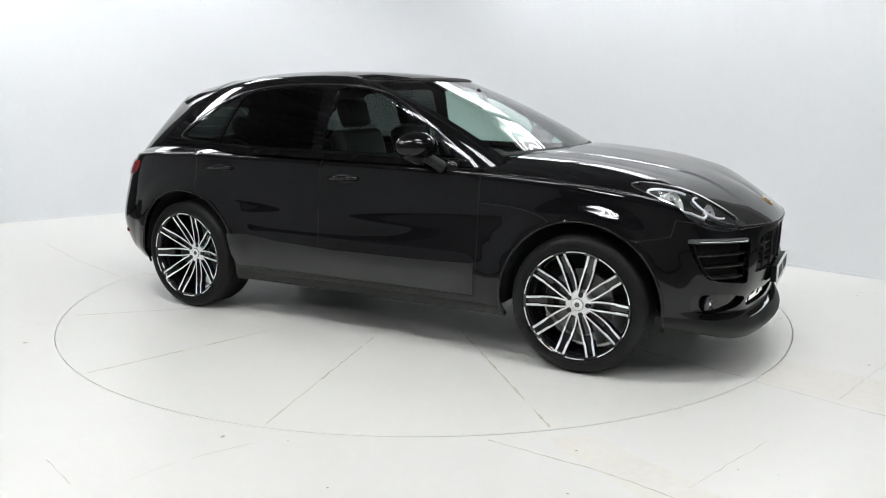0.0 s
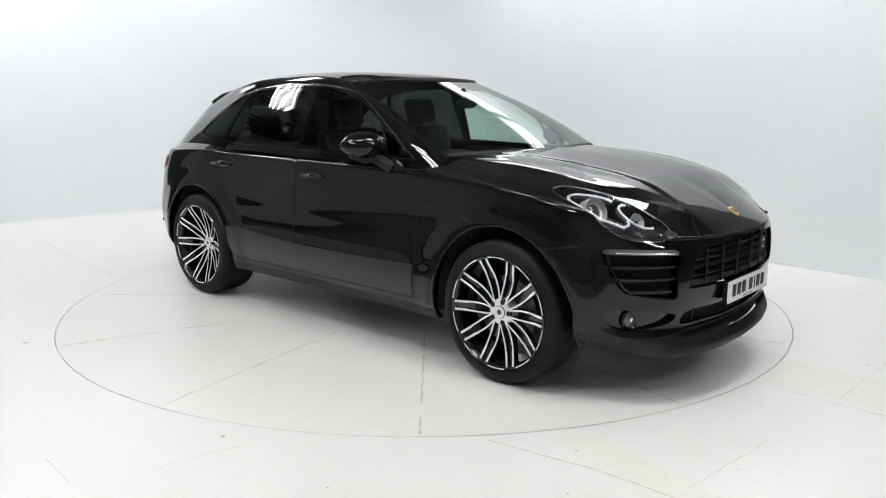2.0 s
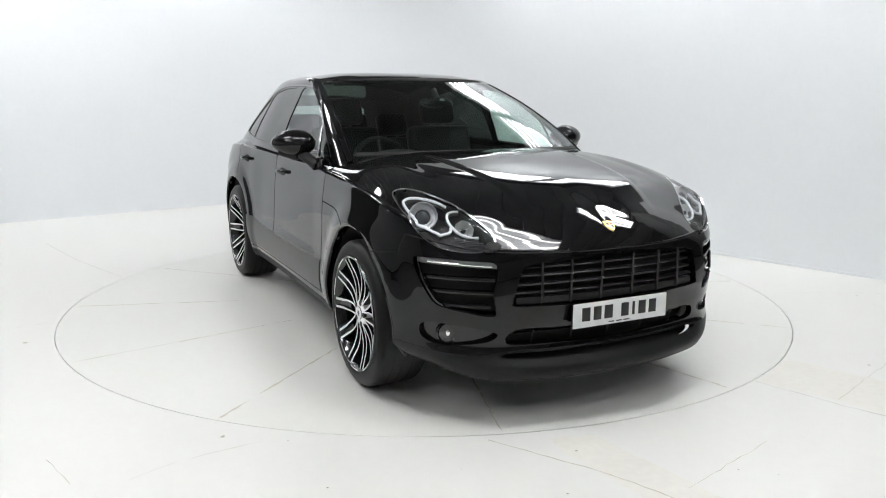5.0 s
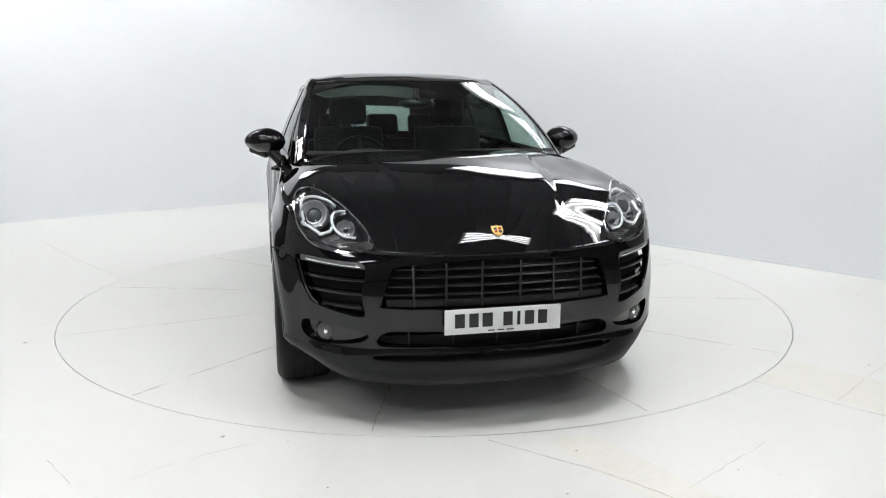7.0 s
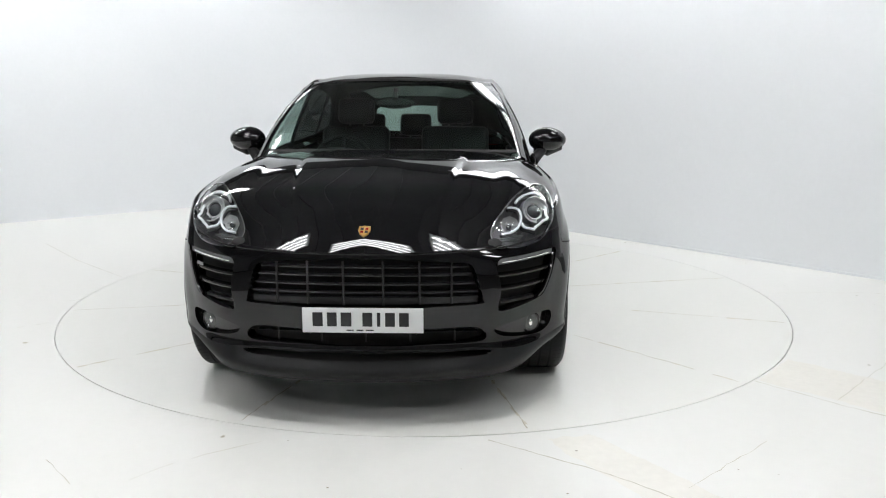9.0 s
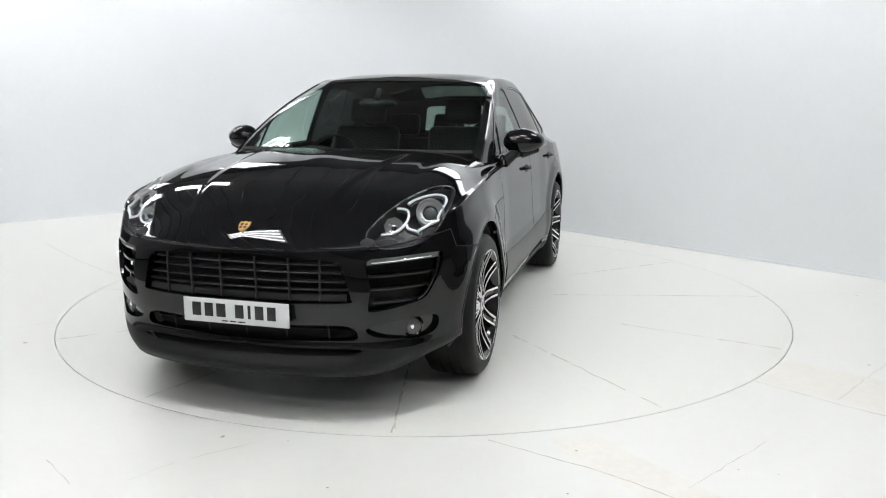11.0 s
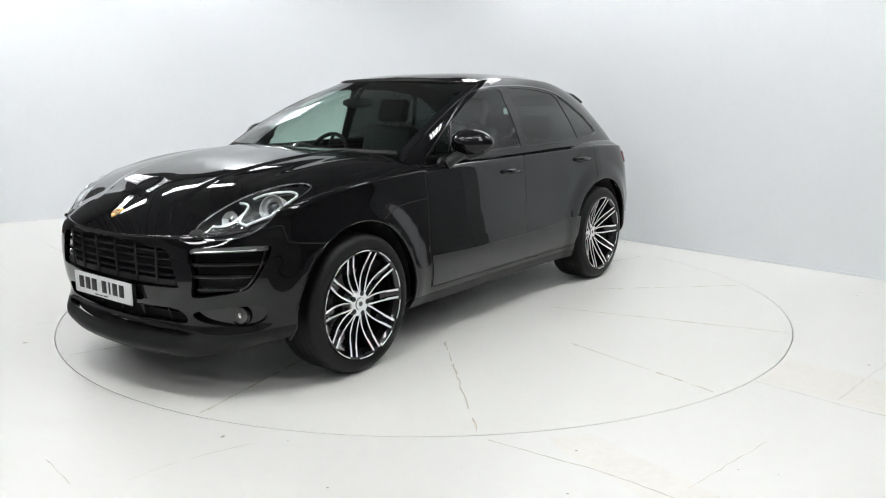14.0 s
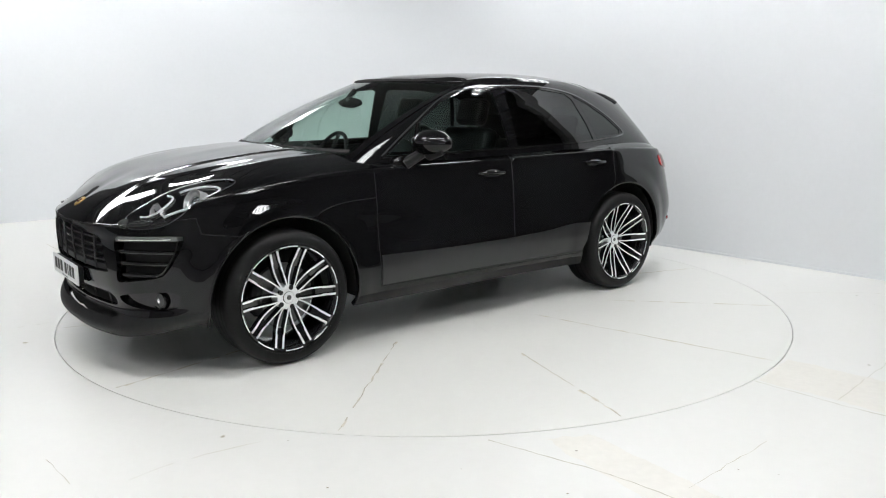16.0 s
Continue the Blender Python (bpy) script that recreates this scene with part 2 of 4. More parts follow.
def studio():
    floor = floor_ring()
    pts = wall_path()
    wall_strip("wall_north", pts, 0, WALL_TOP, 0.15, WHITE, "smooth white painted studio wall with rounded corner", "wall")
    wall_strip("baseboard", [p - Vector((-d.y, d.x)) * .012 for p, d in ((pts[k], (pts[k] - pts[k - 1]).normalized()) for k in range(1, len(pts)))], 0.0005, .022, .0118, WHITE, "low white painted skirting along the studio wall", "skirting")
    # dark band added out of view, so wings and bonnet reflect less white
    wall_strip("wall_upper", pts, WALL_TOP, CEIL, 0.15, DARKWALL, "dark hall wall above the white studio wall", "wall")
    # hall walls added out of view, each tone picked for the car's reflections
    hall = [Vector((-5.25, 3.13)), Vector((-9.5, 3.13)), Vector((-9.5, -9.5)), Vector((7.6, -9.5)), Vector((7.6, 0.29)), Vector((3.76, 0.29))]
    for k, (a, b) in enumerate(zip(hall, hall[1:])):
        wall_strip("wall_hall_%d" % (k + 1), [b, a], 0, CEIL, -0.15, (MIDWALL, HALLWHITE, HALLGREY, DARKWALL, HALLGREY)[k], "plain painted hall wall", "wall")
    bm = box((20, 20, 0.2), (-0.9, -1.5, CEIL + 0.1))
    bm = join(bm, *[box((0.16, 20, 0.07), (-10.5 + k * 0.42, -1.5, CEIL - 0.03)) for k in range(48)])
    tagged(part("ceiling", bm, CEILMAT, None, smooth=False), "grey ribbed metal ceiling with strip lights", "ceiling", kind="structure")
    return floor


# ceiling fittings over the turntable, and a lower row that washes the white wall
# the unseen pair at y -4.2 is added to light the hall
FIXTURES = [(-5.5, 1.5, 0), (-3.4, 1.8, 0), (-2.5, -2.1, 0), (1.3, -2.3, 0), (3.1, -.3, 0), (-.6, -3.0, 0),
            (-3.6, -4.2, 0), (2.6, -4.2, 0), (-3.2, -6.6, 0), (4.4, -5.2, 0)]
WALL_WASH = [(1.02, 2.76, -48), (2.12, 1.54, -48), (-2.72, 4.58, -53), (-4.5, 3.2, -53)]
WASH_Z = 3.35


def strip_light(glow_mat):
    """Four fluorescent tubes side by side in a shallow white tray."""
    body = part("tube_light_fitting", box((1.5, 0.62, 0.05), (0, 0, 0.06), 0.01), WHITE, None)
    for k in range(4):
        part("tube", tube([(-0.7, -0.225 + 0.15 * k, 0), (0.7, -0.225 + 0.15 * k, 0)], 0.019, 8), glow_mat, body, "glowing white fluorescent tube")
    return tagged(body, "white ceiling fitting with four fluorescent tubes", "ceiling light", "ceiling lights")


def lights():
    first = None
    for x, y, a in FIXTURES:
        m = pose(x, y, CEIL - 0.12, 0, 0, a)
        if first is None:
            first = strip_light(TUBE)
            first.matrix_basis = m
        else:
            copy_thing(first, m)
    wash = strip_light(TUBE_LOW)
    wash.matrix_basis = pose(*WALL_WASH[0][:2], WASH_Z, 0, 0, WALL_WASH[0][2])
    for x, y, a in WALL_WASH[1:]:
        copy_thing(wash, pose(x, y, WASH_Z, 0, 0, a))


def floor_line(pts, width, seed, breaks=.18):
    """A crack or joint in the floor paint, of uneven width, with breaks."""
    rnd = random.Random(seed)
    p = dense_line(pts, 0.05)
    bm = bmesh.new()
    prev = None
    for i, q in enumerate(p):
        a, b = p[max(i - 1, 0)], p[min(i + 1, len(p) - 1)]
        d = Vector((b[0] - a[0], b[1] - a[1])).normalized()
        w = width * rnd.uniform(0.25, 1.0)
        ox, oy = rnd.gauss(0, .003), rnd.gauss(0, .003)
        row = (bm.verts.new((q[0] + ox - d.y * w, q[1] + oy + d.x * w, .0012)), bm.verts.new((q[0] + ox + d.y * w, q[1] + oy - d.x * w, .0012)))
        if prev and rnd.random() > breaks:
            bm.faces.new((prev[0], prev[1], row[1], row[0]))
        prev = row
    return bm


def dense_line(pts, step):
    out = []
    for a, b in zip(pts, pts[1:]):
        k = max(1, int(math.hypot(b[0] - a[0], b[1] - a[1]) / step))
        out += [(a[0] + (b[0] - a[0]) * j / k, a[1] + (b[1] - a[1]) * j / k) for j in range(k)]
    return out + [pts[-1]]


def turntable():
    """Round deck in twelve sectors on a drum, with fine dark joints and a worn patch here and there."""
    drum = tagged(part("turntable", lathe([(0.0001, -.007), (1.2, -.007), (TABLE_R - .03, -.007), (TABLE_R - .03, -.1)], 120, "Z"), CRACK, None),
                  "round white turntable of twelve sectors set flush in the floor", "turntable")
    cuts = [-77.5, -47.6, -17.5, 13.0, 43.4, 73.8, 104.0, 133.8, 163.0, 193.0, 223.0, 252.5, 282.5]
    smears = []
    for a, b in zip(cuts, cuts[1:]):
        a, b = radians(a), radians(b)
        bm = bmesh.new()
        top, low = [], []
        gap = 0.0002
        n = 16
        for k in range(n + 1):
            t = a + (b - a) * k / n
            x, y = TABLE_R * math.cos(t), TABLE_R * math.sin(t)
            if k == 0:
                x, y = x - gap * math.sin(a), y + gap * math.cos(a)
            if k == n:
                x, y = x + gap * math.sin(b), y - gap * math.cos(b)
            top.append(bm.verts.new((x, y, 0)))
            low.append(bm.verts.new((x, y, -.005)))
        mid = (a + b) / 2
        r0 = gap / math.sin((b - a) / 2)
        c0, c1 = bm.verts.new((r0 * math.cos(mid), r0 * math.sin(mid), 0)), bm.verts.new((r0 * math.cos(mid), r0 * math.sin(mid), -.005))
        bm.faces.new(top + [c0])
        ring, rlow = top + [c0], low + [c1]
        for k in range(len(ring)):
            j = (k + 1) % len(ring)
            bm.faces.new((ring[k], rlow[k], rlow[j], ring[j]))
        part("deck_panel", bm, TABLEMAT, drum, smooth=False)
        r1 = random.Random(int(a * 1000)).uniform(.9, 1.6)
        seam = floor_line([(r1 * math.cos(a), r1 * math.sin(a)), (2.47 * math.cos(a), 2.47 * math.sin(a))], .0042, int(a * 1000), .12)
        part("joint_filler", seam, CRACK, drum)
        smear = floor_line([(r1 * math.cos(a), r1 * math.sin(a)), (2.48 * math.cos(a), 2.48 * math.sin(a))], .011, int(a * 900), .72)
        bmesh.ops.translate(smear, verts=smear.verts[:], vec=(0, 0, -.0006))
        smears.append(smear)
    tagged(part("joint_smears", join(*smears), SMEAR, drum), kind="stuff")
    return drum


def specks(floor):
    """Small chips and dirt spots in the white floor paint."""
    rnd = random.Random(31)
    bm = bmesh.new()
    for k in range(110):
        a, d = rnd.uniform(0, 2 * math.pi), rnd.uniform(TABLE_R + .08, 4.6)
        x, y = d * math.cos(a), d * math.sin(a)
        if x > 3.2 or y < -4.2 or y > 1.2:
            continue
        r = rnd.uniform(.002, .008) * (1.6 if rnd.random() < .12 else 1)
        turn = rnd.uniform(0, 6)
        bm.faces.new([bm.verts.new((x + r * rnd.uniform(.5, 1.3) * math.cos(turn + j * 1.047), y + r * rnd.uniform(.4, 1.0) * math.sin(turn + j * 1.047), .0011)) for j in range(6)])
    tagged(part("specks", bm, SPECK, floor), kind="stuff")


def worn_patch(pts, seed, z=.0008):
    """A patch of worn beige paint with an uneven edge."""
    rnd = random.Random(seed)
    p = dense_line(pts + pts[:1], 0.04)[:-1]
    bm = bmesh.new()
    bm.faces.new([bm.verts.new((x + rnd.gauss(0, .006), y + rnd.gauss(0, .006), z)) for x, y in p])
    bmesh.ops.triangulate(bm, faces=bm.faces[:])
    return bm


def floor_marks(floor):
    specks(floor)
    for k, (pts, w) in enumerate((
            ([(.26, -2.54), (.45, -2.68), (.67, -2.83), (.97, -3.11), (1.3, -3.4)], .0035),
            ([(-.71, -2.54), (-.86, -2.63), (-1.02, -2.74), (-1.19, -2.92)], .0022),
            ([(1.70, -1.86), (1.96, -2.16), (2.14, -2.34), (2.5, -2.7)], .0035),
            ([(1.96, -2.16), (2.28, -1.85), (3.0, -1.15)], .0018),
            ([(.98, -2.98), (1.20, -2.79), (1.45, -2.58)], .0018),
            ([(-1.59, -2.64), (-1.46, -2.79), (-1.36, -2.9)], .0018),
            ([(-3.78, 2.04), (-3.17, 1.29), (-2.5, .59)], .003),
            ([(-2.68, -.32), (-2.5, -.1)], .003),
            ([(2.62, -.02), (3.3, -.02), (3.6, -.1)], .0018),
            ([(-2.62, -.85), (-2.45, -.72)], .002))):
        part("floor_crack", floor_line(pts, w, k), CRACK, floor)
    for k, pts in enumerate(([(.50, -2.53), (.72, -2.50), (1.06, -3.02), (1.35, -3.5), (1.0, -3.5), (.78, -3.02)],
                             [(1.72, -1.85), (2.02, -1.52), (2.32, -1.82), (3.2, -2.7), (2.9, -3.1), (1.98, -2.12)])):
        part("worn_patch", worn_patch(pts, 20 + k), WORN, floor, "worn beige patch in the white floor paint")
    rnd = random.Random(5)
    for k in range(46):
        x, y = rnd.uniform(-3.4, 3.4), rnd.uniform(-3.3, 2.4)
        if math.hypot(x, y) < TABLE_R + .05:
            continue
        r = rnd.uniform(.006, .016)
        bm = bmesh.new()
        bm.faces.new([bm.verts.new((x + r * rnd.uniform(.6, 1.2) * math.cos(a), y + r * rnd.uniform(.6, 1.2) * math.sin(a), .001)) for a in np.linspace(0, 2 * math.pi, 8)[:-1]])
        part("paint_chip", bm, CRACK if k % 3 else WORN, floor)


FLOOR = studio()
lights()
floor_marks(FLOOR)
TABLE = turntable()


# ---------------------------------------------------------------- car body surface
def cr_weights(t):
    t2, t3 = t * t, t * t * t
    return np.stack([-0.5 * t + t2 - 0.5 * t3, 1 - 2.5 * t2 + 1.5 * t3, 0.5 * t + 2 * t2 - 1.5 * t3, -0.5 * t2 + 0.5 * t3], -1)


class Skin:
    """Smooth half skin (y >= 0) over level curves that run from the front centre round the side to the rear centre."""

    def __init__(self, levels, shape=None, fine_from=None):
        c = np.array(levels, float).transpose(1, 0, 2)      # station, level, xyz
        flip = np.array([1, -1, 1.0])
        c = np.concatenate([(c[1] * flip)[None], c, (c[-2] * flip)[None]], 0)
        lo, hi = 2 * c[:, 0] - c[:, 1], c[:, -2] * flip
        self.c = np.concatenate([lo[:, None], c, hi[:, None]], 1)
        self.nu, self.rows, self.shape = len(levels[0]) - 1, len(levels) - 1, shape
        # from this level on, two rows stand for one step of v
        self.fine = fine_from if fine_from is not None else self.rows
        self.nv = self.fine + (self.rows - self.fine) // 2

    def at(self, u, v):
        u, v = np.clip(np.asarray(u, float), 0, self.nu), np.clip(np.asarray(v, float), 0, self.nv)
        row = np.where(v > self.fine, self.fine + (v - self.fine) * 2, v)
        iu, iv = np.minimum(u.astype(int), self.nu - 1), np.minimum(row.astype(int), self.rows - 1)
        wu, wv = cr_weights(u - iu), cr_weights(row - iv)
        p = 0
        for a in range(4):
            for b in range(4):
                p = p + (wu[..., a] * wv[..., b])[..., None] * self.c[iu + a, iv + b]
        if self.shape:
            p = self.shape(p, u, v)
        return p

    def normal(self, u, v):
        e = 2e-3
        du = self.at(np.minimum(u + e, self.nu), v) - self.at(np.maximum(u - e, 0), v)
        dv = self.at(u, np.minimum(v + e, self.nv)) - self.at(u, np.maximum(v - e, 0))
        n = np.cross(du, dv)
        n = n / np.maximum(np.linalg.norm(n, axis=-1, keepdims=True), 1e-12)
        return n

    def find(self, pts, axes, region):
        """(u, v) of points given by two of their coordinates, within a region (u0, u1, v0, v1)."""
        u0, u1, v0, v1 = region
        gu, gv = np.meshgrid(np.linspace(u0, u1, 120), np.linspace(v0, v1, 90), indexing="ij")
        g = self.at(gu, gv)[..., list(axes)]
        out = []
        for q in pts:
            q = np.array(q, float)
            k = np.argmin(((g - q) ** 2).sum(-1))
            u, v = gu.flat[k], gv.flat[k]
            for _ in range(6):
                e = 1e-4
                p = self.at(u, v)[list(axes)]
                ju = (self.at(u + e, v)[list(axes)] - self.at(u - e, v)[list(axes)]) / (2 * e)
                jv = (self.at(u, v + e)[list(axes)] - self.at(u, v - e)[list(axes)]) / (2 * e)
                d = np.linalg.lstsq(np.stack([ju, jv], 1), q - p, rcond=1e-3)[0]
                d = np.clip(d, -0.2, 0.2)
                u, v = float(np.clip(u + d[0], u0, u1)), float(np.clip(v + d[1], v0, v1))
            out.append((u, v))
        return out


def smooth_line(pts, n=6, closed=True):
    """Rounds a polyline by Catmull-Rom."""
    p = np.array(pts, float)
    out = []
    m = len(p)
    for i in range(m if closed else m - 1):
        q = [p[(i + k - 1) % m] if closed else p[min(max(i + k - 1, 0), m - 1)] for k in range(4)]
        for t in np.linspace(0, 1, n, endpoint=False):
            w = cr_weights(np.array(t))
            out.append(sum(w[k] * q[k] for k in range(4)))
    if not closed:
        out.append(p[-1])
    return out


def dense(pts, step, closed=True):
    """Adds points along the straight stretches of a polyline."""
    out = []
    m = len(pts)
    for i in range(m if closed else m - 1):
        a, b = np.array(pts[i], float), np.array(pts[(i + 1) % m], float)
        k = max(1, int(np.linalg.norm(b - a) / step))
        out += [a + (b - a) * j / k for j in range(k)]
    if not closed:
        out.append(np.array(pts[-1], float))
    return out


from mathutils.geometry import delaunay_2d_cdt


def cut_skin(skin, loops, nu, nv, su=0.4, sv=0.13):
    """Splits a skin along closed loops of (u, v). Gives faces by the set of loops that hold them."""
    gu, gv = np.meshgrid(np.linspace(0, skin.nu, nu), np.linspace(0, skin.nv, nv), indexing="ij")
    pts = [Vector((a * su, b * sv)) for a, b in zip(gu.ravel(), gv.ravel())]
    faces, names = [], []
    for name, loop in loops:
        area = sum(p[0] * q[1] - q[0] * p[1] for p, q in zip(loop, loop[1:] + loop[:1]))
        loop = loop if area > 0 else loop[::-1]
        idx = []
        for a, b in loop:
            idx.append(len(pts))
            pts.append(Vector((a * su, b * sv)))
        faces.append(idx)
        names.append(name)
    co, _, tri, _, _, of = delaunay_2d_cdt(pts, [], faces, 0, 1e-6, True)
    uv = np.array([(p.x / su, p.y / sv) for p in co])
    groups = {}
    for f, ids in zip(tri, of):
        cu, cv = uv[list(f)].mean(0)
        if cv < 0 or cv > skin.nv or cu < 0 or cu > skin.nu:
            continue
        key = frozenset(names[i] for i in ids)
        groups.setdefault(key, []).append(list(f))
    return uv, groups


def skin_mesh(name, skin, uv, tris, material, sides=(1, -1), depth=0.0, offset=0.0, flange_only=False):
    """Panel mesh from triangles of a cut skin, on one or both sides of the car, with turned-in edges of that depth."""
    tris = [list(t) for t in tris]
    used = sorted({i for t in tris for i in t})
    where = {i: k for k, i in enumerate(used)}
    u, v = uv[used, 0], uv[used, 1]
    p, n = skin.at(u, v), skin.normal(u, v)
    p = p + n * offset
    tris = [[where[i] for i in t] for t in tris]
    a, b, c = (p[[t[k] for t in tris]] for k in range(3))
    fn = np.cross(b - a, c - a)
    flipn = (fn * n[[t[0] for t in tris]]).sum(-1) < 0
    tris = [t[::-1] if f else t for t, f in zip(tris, flipn)]
    quads = []
    if depth:
        count = {}
        for t in tris:
            for k in range(3):
                count[(t[k], t[(k + 1) % 3])] = 1
        rim = [(i, j) for i, j in count if (j, i) not in count and not (abs(p[i][1]) < 1e-4 and abs(p[j][1]) < 1e-4)]
        q, m = [], []
        base = len(p)
        for i, j in rim:
            e = p[j] - p[i]
            o = np.cross(e, n[i])
            o = o / max(np.linalg.norm(o), 1e-9)
            k = base + len(q)
            q += [p[j], p[i], p[i] - n[i] * depth, p[j] - n[j] * depth]
            m += [o] * 4
            quads.append([k, k + 1, k + 2, k + 3])
        if q:
            p, n = np.concatenate([p, q]), np.concatenate([n, m])
    if flange_only:
        tris = []
    tris = tris + quads
    verts, faces, nors = [], [], []
    for s in sides:
        o = len(verts)
        verts += [(x, y * s, z) for x, y, z in p]
        nors += [(x, y * s, z) for x, y, z in n]
        faces += [[i + o for i in (t if s > 0 else t[::-1])] for t in tris]
    return mesh_of(name, verts, faces, material, nors)


def ribbon(skin, uvs, width, lift, sides=(1, -1), closed=False):
    """A thin raised strip along (u, v) points of a skin, as a bmesh."""
    uvs = np.array(uvs)
    p, n = skin.at(uvs[:, 0], uvs[:, 1]), skin.normal(uvs[:, 0], uvs[:, 1])
    bm = bmesh.new()
    m = len(p)
    for s in sides:
        rows = []
        for i in range(m):
            a = p[(i - 1) % m] if closed else p[max(i - 1, 0)]
            b = p[(i + 1) % m] if closed else p[min(i + 1, m - 1)]
            t = b - a
            t = t / max(np.linalg.norm(t), 1e-9)
            w = np.cross(n[i], t) * width / 2
            f = np.array([1, s, 1])
            rows.append([bm.verts.new((p[i] + w - n[i] * 0.004) * f), bm.verts.new((p[i] + w * 0.7 + n[i] * lift) * f),
                         bm.verts.new((p[i] - w * 0.7 + n[i] * lift) * f), bm.verts.new((p[i] - w - n[i] * 0.004) * f)])
        for i in range(m if closed else m - 1):
            r, q = rows[i], rows[(i + 1) % m]
            for k in range(3):
                try:
                    bm.faces.new((r[k], r[k + 1], q[k + 1], q[k]))
                except ValueError:
                    pass
    return bm


# level curves of the lower body, front centre to rear centre: 13 stations each
SIDE_X = [1.84, 1.40, 0.82, -0.25, -0.95, -1.40, -1.88]


def level(front, side_y, side_z, rear):
    return front + [(x, y, z) for x, y, z in zip(SIDE_X, side_y, side_z)] + rear


LOWER = [
    level([(2.27, 0, .205), (2.235, .38, .208), (2.13, .66, .225)], [.845, .895, .89, .885, .892, .90, .87], [.285, .27, .245, .245, .245, .26, .30], [(-2.13, .70, .30), (-2.24, .38, .30), (-2.27, 0, .30)]),
    level([(2.30, 0, .255), (2.262, .38, .26), (2.15, .67, .28)], [.908, .945, .925, .915, .922, .945, .91], [.34, .33, .315, .315, .315, .34, .37], [(-2.19, .72, .36), (-2.31, .38, .36), (-2.34, 0, .36)]),
    level([(2.235, 0, .36), (2.21, .38, .362), (2.125, .67, .375)], [.914, .942, .944, .938, .944, .945, .917], [.42, .44, .44, .44, .44, .46, .47], [(-2.23, .74, .46), (-2.35, .38, .46), (-2.38, 0, .46)]),
    level([(2.272, 0, .47), (2.24, .38, .472), (2.138, .675, .485)], [.919, .944, .936, .934, .940, .948, .922], [.52, .56, .56, .56, .57, .58, .58], [(-2.24, .75, .58), (-2.36, .38, .58), (-2.39, 0, .58)]),
    level([(2.283, 0, .60), (2.253, .38, .602), (2.145, .68, .612)], [.918, .943, .928, .925, .934, .948, .918], [.64, .68, .70, .70, .70, .71, .72], [(-2.21, .74, .73), (-2.33, .38, .73), (-2.36, 0, .73)]),
    level([(2.288, 0, .735), (2.254, .36, .735), (2.138, .67, .735)], [.912, .942, .922, .916, .928, .945, .907], [.765, .83, .85, .85, .86, .87, .88], [(-2.16, .72, .90), (-2.28, .38, .90), (-2.31, 0, .90)]),
    level([(2.283, 0, .785), (2.25, .35, .788), (2.105, .65, .808)], [.878, .920, .898, .892, .902, .916, .865], [.915, .985, 1.018, 1.032, 1.042, 1.05, 1.03], [(-2.11, .68, 1.02), (-2.22, .38, 1.02), (-2.25, 0, 1.02)]),
]
SPINE = [(2.20, .865), (2.12, .916), (2.02, .968), (1.83, 1.038), (1.50, 1.104), (1.12, 1.142), (.40, 1.165), (-.25, 1.175), (-.90, 1.19), (-1.35, 1.20), (-1.85, 1.17), (-2.05, 1.12), (-2.12, 1.09)]
CROWN = [1.25, 1.4, 2.1, 4.0, 5.5, 6.0, 5.5, 5.5, 5.5, 4.5, 3.0, 1.8, 1.4]


def deck_rings(edge, spine, crown, taus):
    rings = []
    for t in taus:
        ring = []
        for (x, y, z), (sx, sz), p in zip(edge, spine, crown):
            ring.append((x + (sx - x) * t, y * (1 - t), z + (sz - z) * (1 - (1 - t) ** p)))
        rings.append(ring)
    rings.append([(sx, 0, sz) for sx, sz in spine])
    return rings


def sstep(a, b, x):
    t = np.clip((x - a) / (b - a), 0, 1)
    return t * t * (3 - 2 * t)


ARCH_R, ARCH_Z, WB = 0.446, 0.378, 1.4035      # wheel arches and half the wheelbase


def hood_shape(p, u, v):
    """Raised middle of the bonnet with a crease on either side, and the scooped lower door."""
    x, y, z = p[..., 0], p[..., 1], p[..., 2]
    crease = 0.34 + 0.11 * np.clip((2.15 - x) / 1.0, 0, 1)
    dome = 0.009 * sstep(-0.026, 0.026, crease - np.abs(y)) * sstep(2.17, 1.85, x) * sstep(0.9, 1.15, x) * sstep(6.2, 6.6, v)
    wing = 0.012 * sstep(0.58, 0.70, np.abs(y)) * sstep(1.95, 1.5, x) * sstep(0.75, 1.5, x) * sstep(6.2, 7.4, v)
    z = z + dome + wing
    scoop = 0.006 * sstep(0.525, 0.59, z) * sstep(0.85, 0.6, x) * sstep(-0.95, -0.6, x) * sstep(0.5, 1.0, v) * sstep(7, 5, v)
    flare = 0
    for cx in (WB, -WB):
        flare = flare + 0.017 * sstep(0.60, 0.46, np.hypot(x - cx, z - ARCH_Z)) * sstep(6.0, 5.0, v)
    return np.stack([x, y + (flare - scoop) * np.sign(y), z], -1)


BODY = Skin(LOWER + deck_rings(LOWER[-1], SPINE, CROWN, (.035, .08, .135, .2, .30, .42, .555, .7, .85)), hood_shape, 6)

